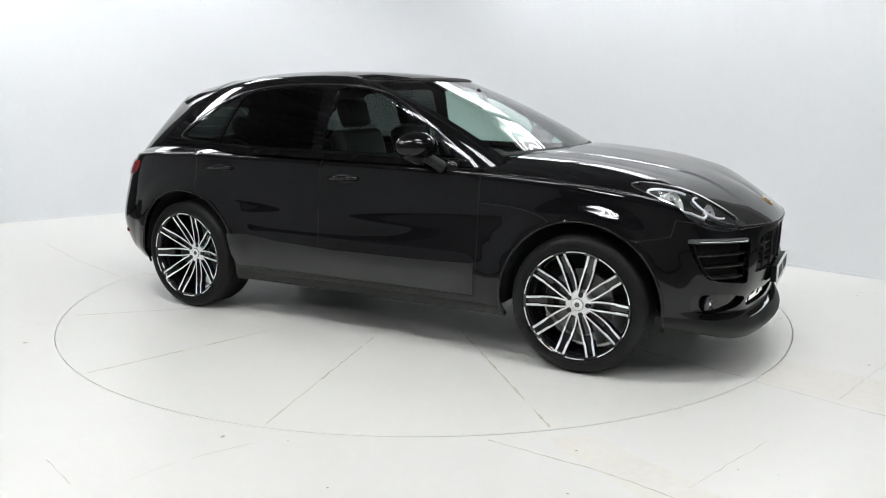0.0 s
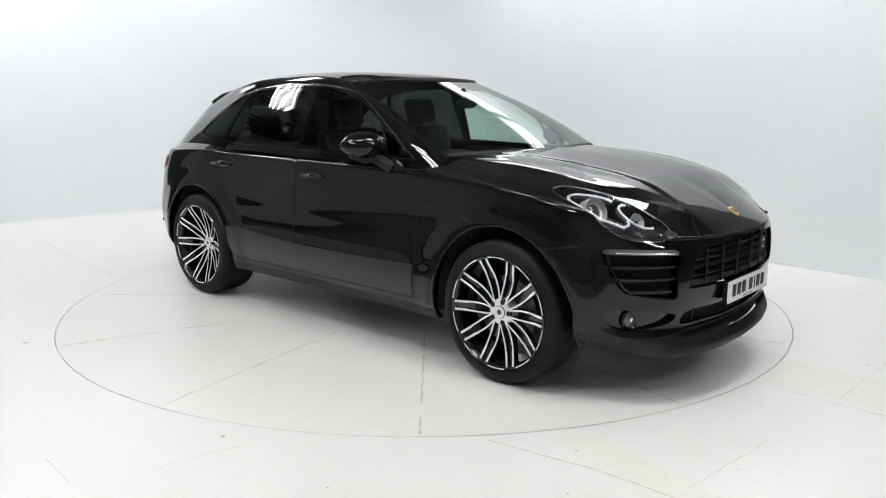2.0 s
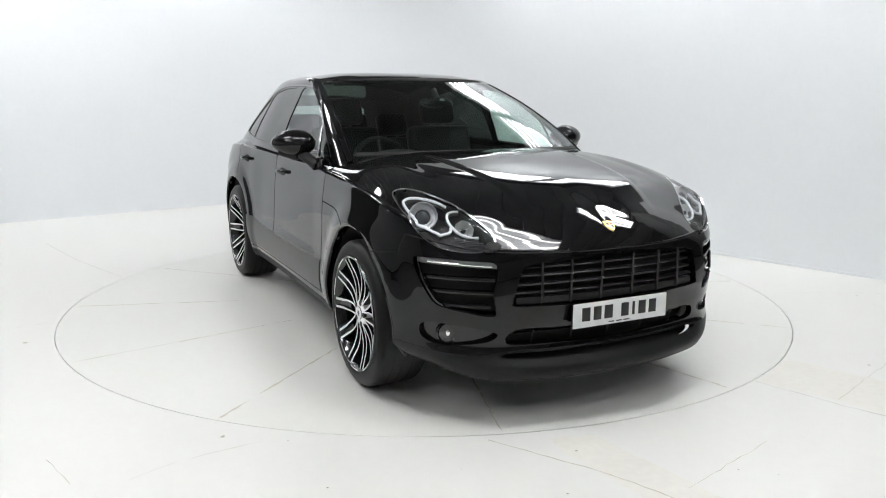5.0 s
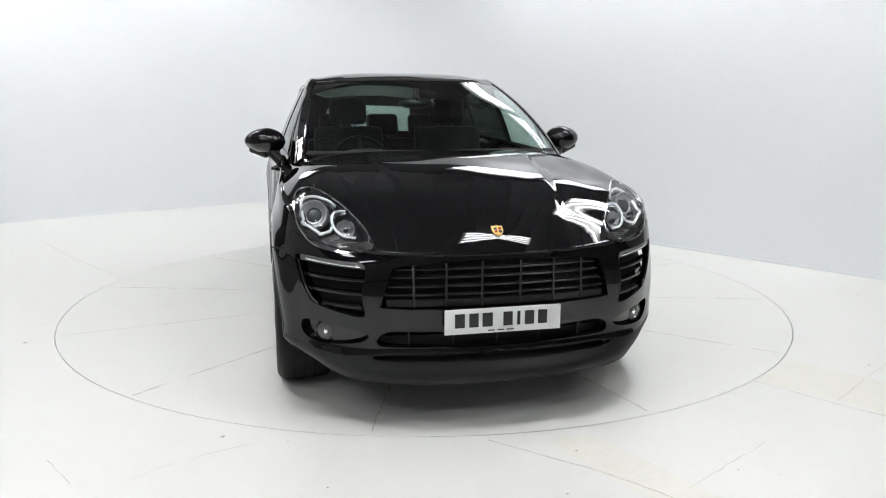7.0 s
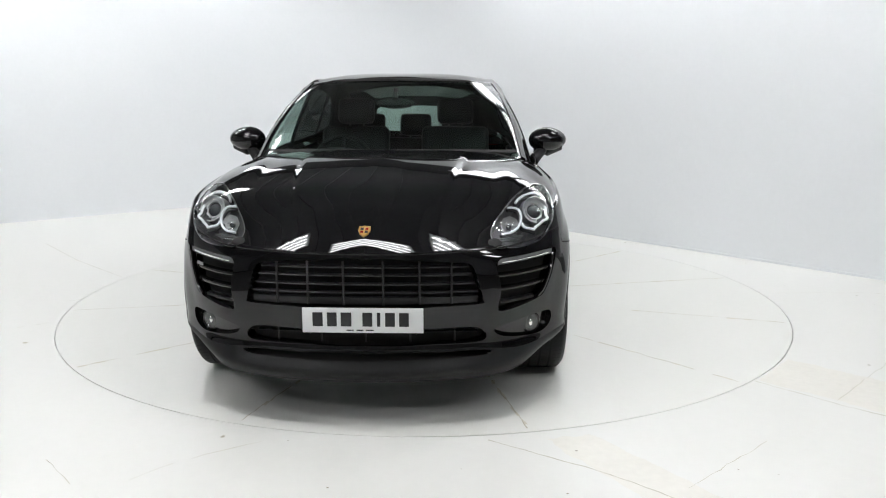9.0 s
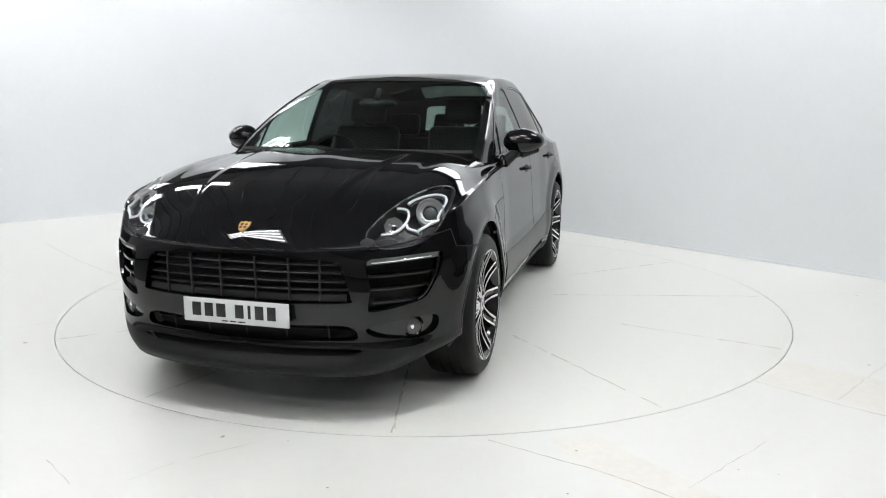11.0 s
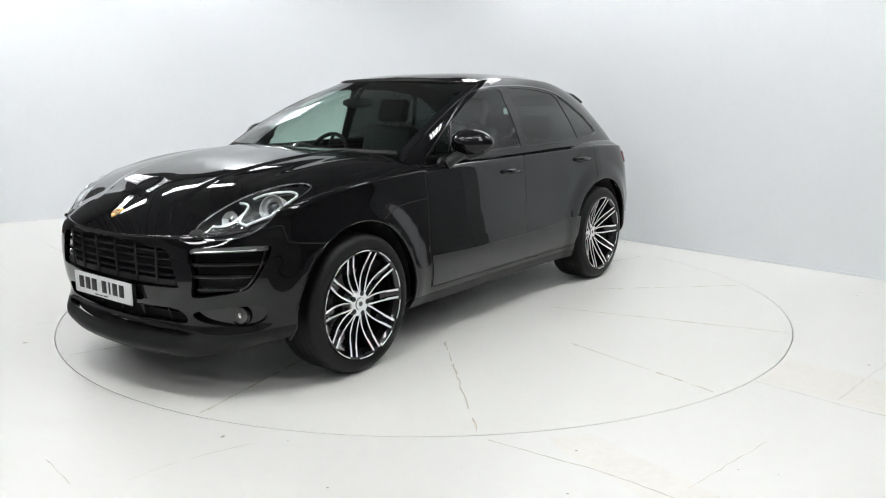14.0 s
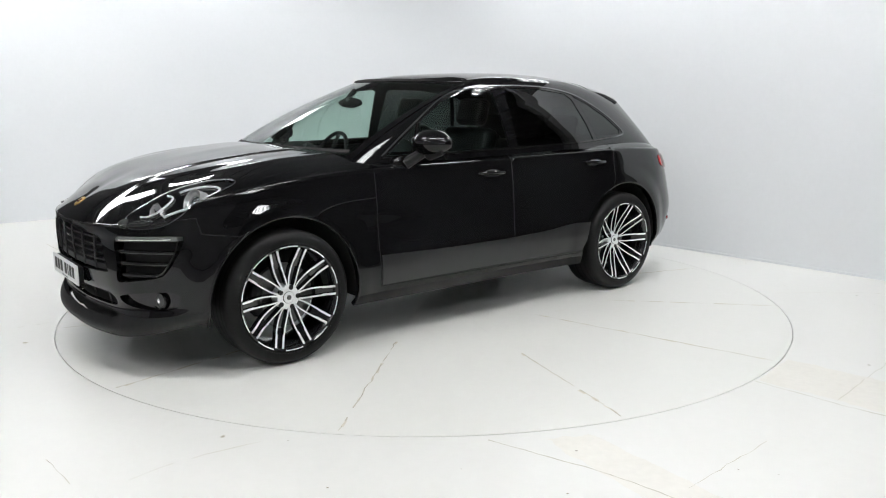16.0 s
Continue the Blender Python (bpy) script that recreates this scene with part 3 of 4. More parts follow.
# level curves of the cabin: windscreen centre round the side to the tailgate glass
CABIN_BASE = [(1.16, 0, 1.085), (1.10, .42, 1.08), (.95, .79, 1.065), (.45, .855, 1.06), (-.30, .875, 1.07), (-1.02, .868, 1.08), (-1.93, .80, 1.02), (-2.20, .48, 1.00), (-2.27, 0, 1.00)]
CABIN_TOP = [(.20, 0, 1.552), (.12, .42, 1.543), (-.05, .642, 1.53), (-.22, .658, 1.555), (-.60, .655, 1.56), (-1.10, .64, 1.53), (-1.66, .565, 1.425), (-1.92, .36, 1.44), (-1.98, 0, 1.455)]
ROOF = [(.20, 1.552), (.07, 1.584), (-.08, 1.60), (-.32, 1.614), (-.65, 1.622), (-1.05, 1.612), (-1.50, 1.572), (-1.85, 1.50), (-1.98, 1.455)]


def between(a, b, t, bulge):
    """A level between two, bowed outwards."""
    out = []
    for k, (p, q) in enumerate(zip(a, b)):
        p, q = np.array(p), np.array(q)
        m = p + (q - p) * t
        d = q - p
        o = np.array([d[2] * np.sign(-d[0] + 1e-6) * (1 if k < 2 or k > 6 else 0), 0 if k < 2 or k > 6 else 1.0, 0])
        if k < 2 or k > 6:
            o = np.array([0.45 if k < 2 else -0.6, 0, 0.85])
        if k == 2:
            o = np.array([.8, .5, .7])
        out.append(tuple(m + o * bulge * 4 * t * (1 - t) * (2.0 if k == 2 else 1.9 if k < 2 else 1)))
    return out


CABIN = Skin([CABIN_BASE, between(CABIN_BASE, CABIN_TOP, .33, .018), between(CABIN_BASE, CABIN_TOP, .67, .018), CABIN_TOP]
             + deck_rings(CABIN_TOP, ROOF, [1.05, 1.4, 2.4, 3.0, 3.2, 3.0, 2.4, 1.4, 1.05], (0.12, 0.4, 0.7)))

SIDE = (2.6, 11.0, 0.0, 7.5)
FRONT = (0.0, 4.3, 0.0, 7.5)


def arch_loop(cx, cz, r):
    pts = [(cx + r * math.cos(a), cz + r * math.sin(a)) for a in np.linspace(radians(-19), radians(199), 48)]
    uv = BODY.find(pts, (0, 2), (2.4, 10.6, 0, 5.9))
    return uv + [(uv[-1][0], -0.3), (uv[0][0], -0.3)]


def side_loop(pts, round_it=0):
    pts = smooth_line(pts, round_it) if round_it else dense(pts, 0.04)
    return BODY.find(pts, (0, 2), SIDE)


def front_loop(pts, round_it=0):
    pts = smooth_line(pts, round_it) if round_it else dense(pts, 0.03)
    return BODY.find(pts, (1, 2), FRONT)


def cabin_side(pts, round_it=0):
    pts = smooth_line(pts, round_it) if round_it else dense(pts, 0.04)
    return CABIN.find(pts, (0, 2), (1.9, 6.9, 0.0, 3.3))


FRONT_DOOR = [(.818, 1.10), (.815, .70), (.80, .345), (-.283, .335), (-.286, .72), (-.276, 1.13)]
REAR_DOOR = [(-.278, 1.13), (-.288, .72), (-.285, .335), (-.97, .335), (-1.02, .42), (-1.10, .56), (-1.22, .72), (-1.285, .86), (-1.29, 1.00), (-1.30, 1.14)]
GRILLE = [(.02, .755), (.25, .752), (.42, .742), (.475, .72), (.50, .65), (.52, .575), (.505, .555), (.30, .548), (.02, .545)]
LOWER_GRILLE = [(.02, .445), (.30, .445), (.47, .448), (.525, .425), (.535, .39), (.49, .372), (.30, .366), (.02, .365)]
LIP_SLOT = [(.02, .335), (.30, .335), (.50, .338), (.56, .33), (.50, .312), (.30, .305), (.02, .305)]
VENT = [(.585, .738), (.70, .752), (.835, .758), (.865, .745), (.85, .66), (.815, .575), (.78, .545), (.68, .522), (.605, .512), (.588, .53), (.60, .62)]
FOG = [(.575, .43), (.66, .455), (.80, .47), (.845, .455), (.84, .40), (.79, .372), (.70, .375), (.60, .395)]
HEADLAMP = [(.553, .845), (.575, .808), (.64, .788), (.72, .79), (.79, .81), (.842, .868), (.858, .94), (.84, 1.0), (.79, 1.022), (.725, 1.012), (.655, .972), (.605, .925), (.567, .88)]


BLADE = [(.795, .532), (.40, .520), (-.20, .518), (-.60, .532), (-.90, .560), (-1.02, .552), (-.985, .42), (-.945, .352), (.79, .352)]


def body_loops():
    loops = [("arch", arch_loop(WB, ARCH_Z, ARCH_R)), ("arch", arch_loop(-WB, ARCH_Z, ARCH_R))]
    loops.append(("front_door", side_loop(FRONT_DOOR)))
    loops.append(("rear_door", side_loop(REAR_DOOR)))
    for name, pts in (("grille", GRILLE), ("lower_grille", LOWER_GRILLE), ("lip_slot", LIP_SLOT), ("vent", VENT), ("fog", FOG)):
        loops.append((name, front_loop(pts, 5)))
    for name in ("grille", "lower_grille", "lip_slot"):      # these run on across the middle
        k = [n for n, _ in loops].index(name)
        loops[k] = (name, [(u, v) if u > 0.08 else (-0.2, v) for u, v in loops[k][1]])
    lamp = BODY.find(smooth_line(HEADLAMP, 5), (1, 2), (1.4, 4.9, 5.4, 9.0))
    loops.append(("headlamp", lamp))
    cabin = dense([(1.10, -0.2), (1.05, .40), (.88, .70), (.40, .74), (-.30, .76), (-1.00, .75), (-1.72, .66), (-2.05, .38), (-2.10, -0.2)], 0.1)
    cab = BODY.find([(x, max(y, 0.0)) for x, y in cabin], (0, 1), (3.0, 12.0, 6.5, BODY.nv))
    loops.append(("cabin", [(u, BODY.nv + 0.2) if y < 0 else (u, v) for (u, v), (x, y) in zip(cab, cabin)]))
    # bonnet edge: along the nose, under the lamp, along the wing to the door
    edge = [(0.0, 5.93), (1.0, 5.93), (1.6, 5.9), (2.2, 5.72), (2.9, 5.55)]
    edge = smooth_line(edge, 5, False)
    wing = BODY.find(smooth_line([(1.86, .768), (1.76, .752), (1.64, .742), (1.40, .75), (1.27, .785), (1.20, .826), (1.10, .853), (.98, .866), (.822, .872)], 5, False), (0, 2), SIDE)
    edge = [tuple(e) for e in edge] + wing
    door_u = wing[-1][0]
    top = [(door_u + 0.02, v) for v in np.linspace(wing[-1][1], BODY.nv + 0.2, 20)[1:]]
    loops.append(("bonnet", [(-0.2, edge[0][1])] + edge + top + [(-0.2, BODY.nv + 0.2)]))
    # edges along the bonnet creases, so that the mesh follows them
    for lo, hi in ((-.027, 0), (0, .027)):
        line = []
        for off, xs in ((lo, np.linspace(2.2, .95, 60)), (hi, np.linspace(.95, 2.2, 60))):
            line += [(x, 0.34 + 0.11 * min(max((2.15 - x) / 1.0, 0), 1) - off) for x in xs]
        loops.append(("crease", BODY.find(line, (0, 1), (0.2, 6.0, 6.0, BODY.nv))))
    loops.append(("sill", [(u, .93) for u in np.linspace(4.2, 7.9, 40)] + [(7.9, -0.3), (4.2, -0.3)]))
    loops.append(("lip", [(-.2, 1.85)] + [(u, 1.85 - .45 * sstep(1.2, 2.6, u)) for u in np.linspace(0, 4.4, 40)] + [(4.4, -.3), (-.2, -.3)]))
    return loops, edge


WINDOW_FRONT = [(.70, 1.095), (.50, 1.235), (.19, 1.415), (-.02, 1.487), (-.22, 1.505), (-.265, 1.49), (-.285, 1.30), (-.295, 1.115)]
WINDOW_REAR = [(-.375, 1.49), (-.40, 1.508), (-.70, 1.502), (-.98, 1.47), (-1.05, 1.43), (-1.12, 1.27), (-1.16, 1.138), (-.80, 1.125), (-.37, 1.12)]
WINDOW_QUARTER = [(-1.07, 1.455), (-1.22, 1.40), (-1.40, 1.30), (-1.52, 1.20), (-1.50, 1.17), (-1.35, 1.152), (-1.20, 1.143), (-1.15, 1.29)]


def cabin_loops():
    loops = [("window_front", cabin_side(WINDOW_FRONT)), ("window_rear", cabin_side(WINDOW_REAR)), ("window_quarter", cabin_side(WINDOW_QUARTER))]
    ws = [(-.2, .02)] + [(u, .02) for u in np.linspace(0, 1.88, 16)] + [(1.9, v) for v in np.linspace(.1, 2.85, 20)] + [(u, 2.99) for u in np.linspace(1.86, 0, 16)] + [(-.2, 2.99)]
    rg = [(8.2, .25)] + [(u, .25) for u in np.linspace(8, 7.08, 12)] + [(7.0, v) for v in np.linspace(.4, 2.2, 12)] + [(u, 2.35) for u in np.linspace(7.08, 8, 12)] + [(8.2, 2.35)]
    loops += [("windscreen", ws), ("tailgate_glass", rg)]
    return loops


CAR = tagged(new("car"), "glossy black five-door sport utility car with twin-spoke alloy wheels", "car")


LAMPS = {}


def off_arch(uvs):
    """The stretches of a line of (u, v) that lie clear of the wheel arches."""
    runs = [[]]
    for u, v in uvs:
        p = BODY.at(u, v)
        if min(math.hypot(p[0] - WB, p[2] - ARCH_Z), math.hypot(p[0] + WB, p[2] - ARCH_Z)) > ARCH_R + .004:
            runs[-1].append((u, v))
        elif runs[-1]:
            runs.append([])
    return [r for r in runs if len(r) > 1]


def car_body():
    loops, bonnet_edge = body_loops()
    uv, groups = cut_skin(BODY, loops, 12 * 12 + 1, 11 * 13 + 1)
    sets = {k: [] for k in ("body", "bonnet", "front_door", "rear_door", "sill", "bumper", "lip", "headlamp")}
    for key, tris in groups.items():
        if key & {"arch", "cabin", "grille", "lower_grille", "lip_slot", "vent", "fog"}:
            continue
        if "headlamp" in key:
            sets["headlamp"] += tris
        elif "bonnet" in key:
            sets["bonnet"] += tris
        elif "front_door" in key:
            sets["front_door"] += tris
        elif "rear_door" in key:
            sets["rear_door"] += tris
        elif "sill" in key:
            sets["sill"] += tris
        elif "lip" in key:
            sets["lip"] += tris
        else:
            for t in tris:
                cu = uv[t, 0].mean()
                sets["bumper" if cu < 4.0 else "body"].append(t)
    part("body_shell", skin_mesh("body_shell", BODY, uv, sets["body"], PAINT, depth=0.03), PAINT, CAR, "glossy black painted wings and rear quarters")
    part("bonnet", skin_mesh("bonnet", BODY, uv, sets["bonnet"], PAINT, depth=0.02), PAINT, CAR, "glossy black bonnet with raised middle")
    part("front_bumper", skin_mesh("front_bumper", BODY, uv, sets["bumper"], PAINT, depth=0.03), PAINT, CAR, "glossy black front bumper")
    part("front_lip", skin_mesh("front_lip", BODY, uv, sets["lip"], PLASTIC, depth=0.03), PLASTIC, CAR, "satin black chin spoiler")
    for s in (-1, 1):
        part("sill", skin_mesh("sill", BODY, uv, sets["sill"], PLASTIC, sides=(s,), depth=0.03), PLASTIC, CAR, "satin black sill")
    for s in (-1, 1):
        for name in ("front_door", "rear_door"):
            part(name, skin_mesh(name, BODY, uv, sets[name], PAINT, sides=(s,), depth=0.02), PAINT, CAR)
    # satin strip low on the doors
    bl, bg = cut_skin(BODY, [("blade", side_loop(BLADE))], 12 * 8 + 1, 11 * 8 + 1)
    tri = [t for key, ts in bg.items() if "blade" in key for t in ts]
    for s in (-1, 1):
        part("side_blade", skin_mesh("side_blade", BODY, bl, tri, SATIN, sides=(s,), offset=.003, depth=.006), SATIN, CAR, "satin black strip low on the doors")
    # shut lines
    names = dict(loops)
    for name in ("front_door", "rear_door"):
        for sd in (1, -1):
            for run in off_arch(names[name] + names[name][:1]):
                part("door_seam", ribbon(BODY, run, .008, .0006, sides=(sd,)), SEAM, CAR)
    nose, *wings = off_arch(bonnet_edge)
    part("bonnet_seam", ribbon(BODY, nose, .008, .0006), SEAM, CAR)
    for run in wings:
        for sd in (-1, 1):
            part("wing_seam", ribbon(BODY, run, .008, .0006, sides=(sd,)), SEAM, CAR)
    # housings behind the openings
    cav = {k: [] for k in ("grille", "lower_grille", "lip_slot", "vent", "fog")}
    for key, tris in groups.items():
        for k in cav:
            if k in key:
                cav[k] += tris
    for k, name, deep in (("grille", "grille_backing", .07), ("lower_grille", "lower_grille_backing", .06), ("lip_slot", "lip_backing", .05)):
        part(name, skin_mesh(name, BODY, uv, cav[k], DARK, offset=-deep), DARK, CAR)
    for sd in (-1, 1):
        part("vent_backing", skin_mesh("vent_backing", BODY, uv, cav["vent"], DARK, sides=(sd,), offset=-.06), DARK, CAR)
        part("fog_lamp_recess", skin_mesh("fog_lamp_recess", BODY, uv, cav["fog"], GLOSSBLACK, sides=(sd,), offset=-.028), GLOSSBLACK, CAR)
        lamp = part("headlamp", skin_mesh("headlamp", BODY, uv, sets["headlamp"], LENS, sides=(sd,), offset=-.002), LENS, CAR, "clear headlamp with two projectors and light guides")
        part("lamp_housing", skin_mesh("lamp_housing", BODY, uv, sets["headlamp"], LAMPDARK, sides=(sd,), offset=-.125), LAMPDARK, lamp)
        part("lamp_wall", skin_mesh("lamp_wall", BODY, uv, sets["headlamp"], LAMPDARK, sides=(sd,), offset=-.003, depth=.125, flange_only=True), LAMPDARK, lamp)
        part("lamp_rim", ribbon(BODY, names["headlamp"], .007, .001, sides=(sd,), closed=True), CHROME, lamp, "thin bright lamp edge")
        LAMPS[sd] = lamp
    return uv, sets


def car_cabin():
    loops = cabin_loops()
    uv, groups = cut_skin(CABIN, loops, 8 * 13 + 1, 7 * 9 + 1)
    sets = {}
    for key, tris in groups.items():
        name = next(iter(key)) if key else "frame"
        sets.setdefault(name, []).extend(tris)
    part("roof", skin_mesh("roof", CABIN, uv, sets["frame"], PAINT, depth=0.009), PAINT, CAR, "glossy black roof and window pillars")
    part("windscreen", skin_mesh("windscreen", CABIN, uv, sets["windscreen"], CLEAR), CLEAR, CAR, "clear greenish windscreen")
    part("tailgate_window", skin_mesh("tailgate_window", CABIN, uv, sets["tailgate_glass"], TAILGLASS), TAILGLASS, CAR, "green tinted tailgate glass")
    for s in (-1, 1):
        part("door_window", skin_mesh("front_window", CABIN, uv, sets["window_front"], SIDEGLASS, sides=(s,), offset=-.004), SIDEGLASS, CAR, "clear side window")
        part("door_window", skin_mesh("rear_window", CABIN, uv, sets["window_rear"], PRIVACY, sides=(s,), offset=-.004), PRIVACY, CAR, "dark tinted side window")
        part("quarter_window", skin_mesh("quarter_window", CABIN, uv, sets["window_quarter"], QUARTER, sides=(s,), offset=-.004), QUARTER, CAR, "dark tinted quarter window")
    return uv, sets


BODY_UV, BODY_SETS = car_body()
CABIN_UV, CABIN_SETS = car_cabin()


# ---------------------------------------------------------------- wheels
def polar(r, a, w, y):
    """Point at radius r and angle a on the wheel, w to its side, y deep."""
    return (r * math.cos(a) - w * math.sin(a), y, r * math.sin(a) + w * math.cos(a))


def wheel(x, side, z, width, tyre_r, dish, bulge):
    """Wheel with its outer face at side * (half track); built at the origin, outer face towards -y, its hub set back by dish."""
    rim = part("wheel", lathe([(.292, .004), (.296, -.002), (.292, -.008), (.283, -.006), (.274, .006), (.266, .03), (.255, .10), (.262, .2), (.285, width - .01)], 72), ALLOYBLACK, CAR, "twin-spoke alloy wheel, machined silver over gloss black")
    rim.matrix_basis = pose(x, side * .953, z, 0, 0, 0 if side < 0 else 180)
    t = tyre_r
    part("tyre", lathe([(.284, .012), (.296, -.003), (.318, -.007), (.342, -.004), (t - .012, .009), (t - .002, .024), (t, .05), (t, width - .05),
                        (t - .006, width - .02), (t - .03, width), (.30, width), (.284, width - .012)], 96), RUBBER, rim, "black low-profile tyre")
    for g in (.075, .125, .175):
        part("tread_groove", lathe([(t + .0006, g - .005), (t + .0006, g + .005)], 72), SEAM, rim)
    sipes = bmesh.new()
    for k in range(72):
        a = 2 * math.pi * k / 72
        for y0, y1, d in ((.020, .066, .03), (.084, .116, -.02), (.134, .166, .02)):
            sipes.faces.new([sipes.verts.new((r * math.cos(b), y, r * math.sin(b))) for r, b, y in
                             ((t - .001 if y0 < .03 else t + .0007, a, y0), (t - .001 if y0 < .03 else t + .0007, a + .009, y0), (t + .0007, a + d + .009, y1), (t + .0007, a + d, y1))])
    tagged(part("tread_sipes", sipes, SEAM, rim), kind="stuff")
    part("bead_line", tube([((.305) * math.cos(a), -.0058, .305 * math.sin(a)) for a in np.linspace(0, 2 * math.pi, 73)[:-1]], .0016, 6, closed=True), RUBBER, rim)

    def deep(r):
        f = min(1, max(0, (r - .055) / .225))
        return -.002 + dish * (1 - f) ** 1.5 + bulge * math.sin(math.pi * f)
    # radius, middle of the bar from the pair's axis, half width: narrow blades that step wider near the rim
    prof = [(.060, .0160, .0046), (.080, .0195, .0046), (.105, .0226, .0046), (.135, .0240, .0046), (.165, .0244, .0046), (.200, .0240, .0048), (.214, .0216, .0062), (.245, .0214, .0062), (.283, .0212, .0062)]
    silver, black = bmesh.new(), bmesh.new()
    for k in range(10):
        a0 = 2 * math.pi * k / 10 + .02
        for s in (-1, 1):
            front = [[polar(r, a0, s * (off + e), deep(r) + dy) for e, dy in ((-h, 0), (h, 0), (h * 1.25, .036), (-h * 1.25, .036))] for r, off, h in prof]
            fv = [[silver.verts.new(Vector(c) + Vector((0, -.0012, 0))) for c in ring[:2]] for ring in front]
            bv = [[black.verts.new(c) for c in ring] for ring in front]
            for i in range(len(front) - 1):
                silver.faces.new((fv[i][0], fv[i][1], fv[i + 1][1], fv[i + 1][0]))
                for q in range(4):
                    black.faces.new((bv[i][q], bv[i][(q + 1) % 4], bv[i + 1][(q + 1) % 4], bv[i + 1][q]))
        # black web sunk between the two bars of a pair, from the waist outwards
        web = [[black.verts.new(polar(r, a0, w, deep(r) + .012)) for w in (-.024, .024)] for r in (.175, .205, .245, .282)]
        for p, q in zip(web, web[1:]):
            black.faces.new((p[0], p[1], q[1], q[0]))
        # rim edge, machined between the pairs
        gap = math.asin(.0375 / .288)
        arc = bmesh.new()
        rows = [[arc.verts.new((r * math.cos(t2), y, r * math.sin(t2))) for r, y in ((.2905, -.0088), (.2868, -.0094), (.2848, -.0078))]
                for t2 in np.linspace(a0 + gap, a0 + 2 * math.pi / 10 - gap, 9)]
        for p, q in zip(rows, rows[1:]):
            for j in range(2):
                arc.faces.new((p[j], p[j + 1], q[j + 1], q[j]))
        part("rim_edge", arc, ALLOY, rim, "machined silver rim edge")
    part("spoke_face", silver, ALLOY, rim, "machined silver spoke faces")
    part("spoke_body", black, ALLOYBLACK, rim, "gloss black spoke sides")
    h = dish - .002
    part("hub", lathe([(.0001, h), (.046, h), (.062, h + .001), (.067, h + .006), (.070, h + .03), (.070, h + .07)], 40), ALLOY, rim, "machined silver hub")
    part("centre_cap", lathe([(.0001, h - .006), (.026, h - .006), (.031, h - .004), (.032, h)], 32), ALLOY, rim, "silver centre cap")
    part("cap_ring", lathe([(.031, h - .0042), (.033, h - .002), (.034, h + .001)], 32), STEEL, rim)
    part("cap_emblem", lathe([(.0001, h - .0072), (.010, h - .0072), (.015, h - .0068), (.0152, h - .005)], 6), STEEL, rim)
    for k in range(5):
        a = 2 * math.pi * k / 5 + .02
        part("wheel_bolt", lathe([(.0001, h - .0015), (.008, h - .0015), (.0095, h - .0035), (.0135, h - .003), (.0140, h + .012)], 16, at=(.056 * math.cos(a), 0, .056 * math.sin(a))), PLATEBLACK, rim)
    d = dish + .062
    part("brake_disc", lathe([(.07, d), (.178, d), (.178, d + .03), (.07, d + .03)], 48), STEEL, rim, "worn steel brake disc")
    cal = [(.165 * math.cos(a), d + .012, .165 * math.sin(a)) for a in np.linspace(radians(150), radians(210), 7)]
    part("brake_caliper", tube(cal, [.03, .040, .042, .042, .042, .040, .03], 10), PLATEBLACK, rim)
    return rim


def wheels():
    for side in (-1, 1):
        wheel(WB, side, .372, .265, .372, .030, .026)
        wheel(-WB, side, .370, .285, .370, .086, .020)
        for x in (WB, -WB):
            # dark arch liner
            a = np.linspace(radians(-8), radians(188), 30)
            bm = bmesh.new()
            rows = [[bm.verts.new((x + (ARCH_R + .002) * math.cos(t), side * y, ARCH_Z + (ARCH_R + .002) * math.sin(t))) for t in a] for y in (.90, .50)]
            for i in range(len(a) - 1):
                bm.faces.new((rows[0][i], rows[0][i + 1], rows[1][i + 1], rows[1][i]))
            cap = [bm.verts.new(v.co) for v in rows[1]]
            bm.faces.new(cap)
            part("arch_liner", bm, DARK, CAR)
            rim = []
            for t in np.linspace(radians(-14), radians(194), 44):
                ax, az = x + (ARCH_R - .003) * math.cos(t), ARCH_Z + (ARCH_R - .003) * math.sin(t)
                (u, v), = BODY.find([(ax, az)], (0, 2), (2.4, 10.6, 0, 5.9))
                rim.append((ax, side * (BODY.at(u, v)[1] - .006), az))
            part("arch_lip", tube(rim, .0085, 8), PAINT, CAR, "rolled edge of the wheel arch")


def underbody():
    bm = join(box((3.9, 1.0, .12), (-.05, 0, .30), .02), box((1.75, 1.72, .10), (-.02, 0, .29), .03), box((.4, 1.1, .10), (1.93, 0, .31), .03),
              box((.35, 1.2, .12), (-2.0, 0, .37), .03))
    part("underbody", bm, DARK, CAR)
    for s in (-1, 1):
        part("sill_end", box((.16, .10, .05), (-.98, s * .80, .262), .018, 3), PLASTIC, CAR, "black plastic moulding at the end of the sill")


wheels()
underbody()


# ---------------------------------------------------------------- front details
def on_front(y, z, off=0.0):
    """Point of the nose at (|y|, z), moved along the surface normal."""
    (u, v), = BODY.find([(abs(y), z)], (1, 2), (0.0, 4.3, 0.5, 7.5))
    p, n = BODY.at(u, v), BODY.normal(np.array(u), np.array(v))
    p = p + n * off
    return Vector((p[0], p[1] * (1 if y >= 0 else -1), p[2]))


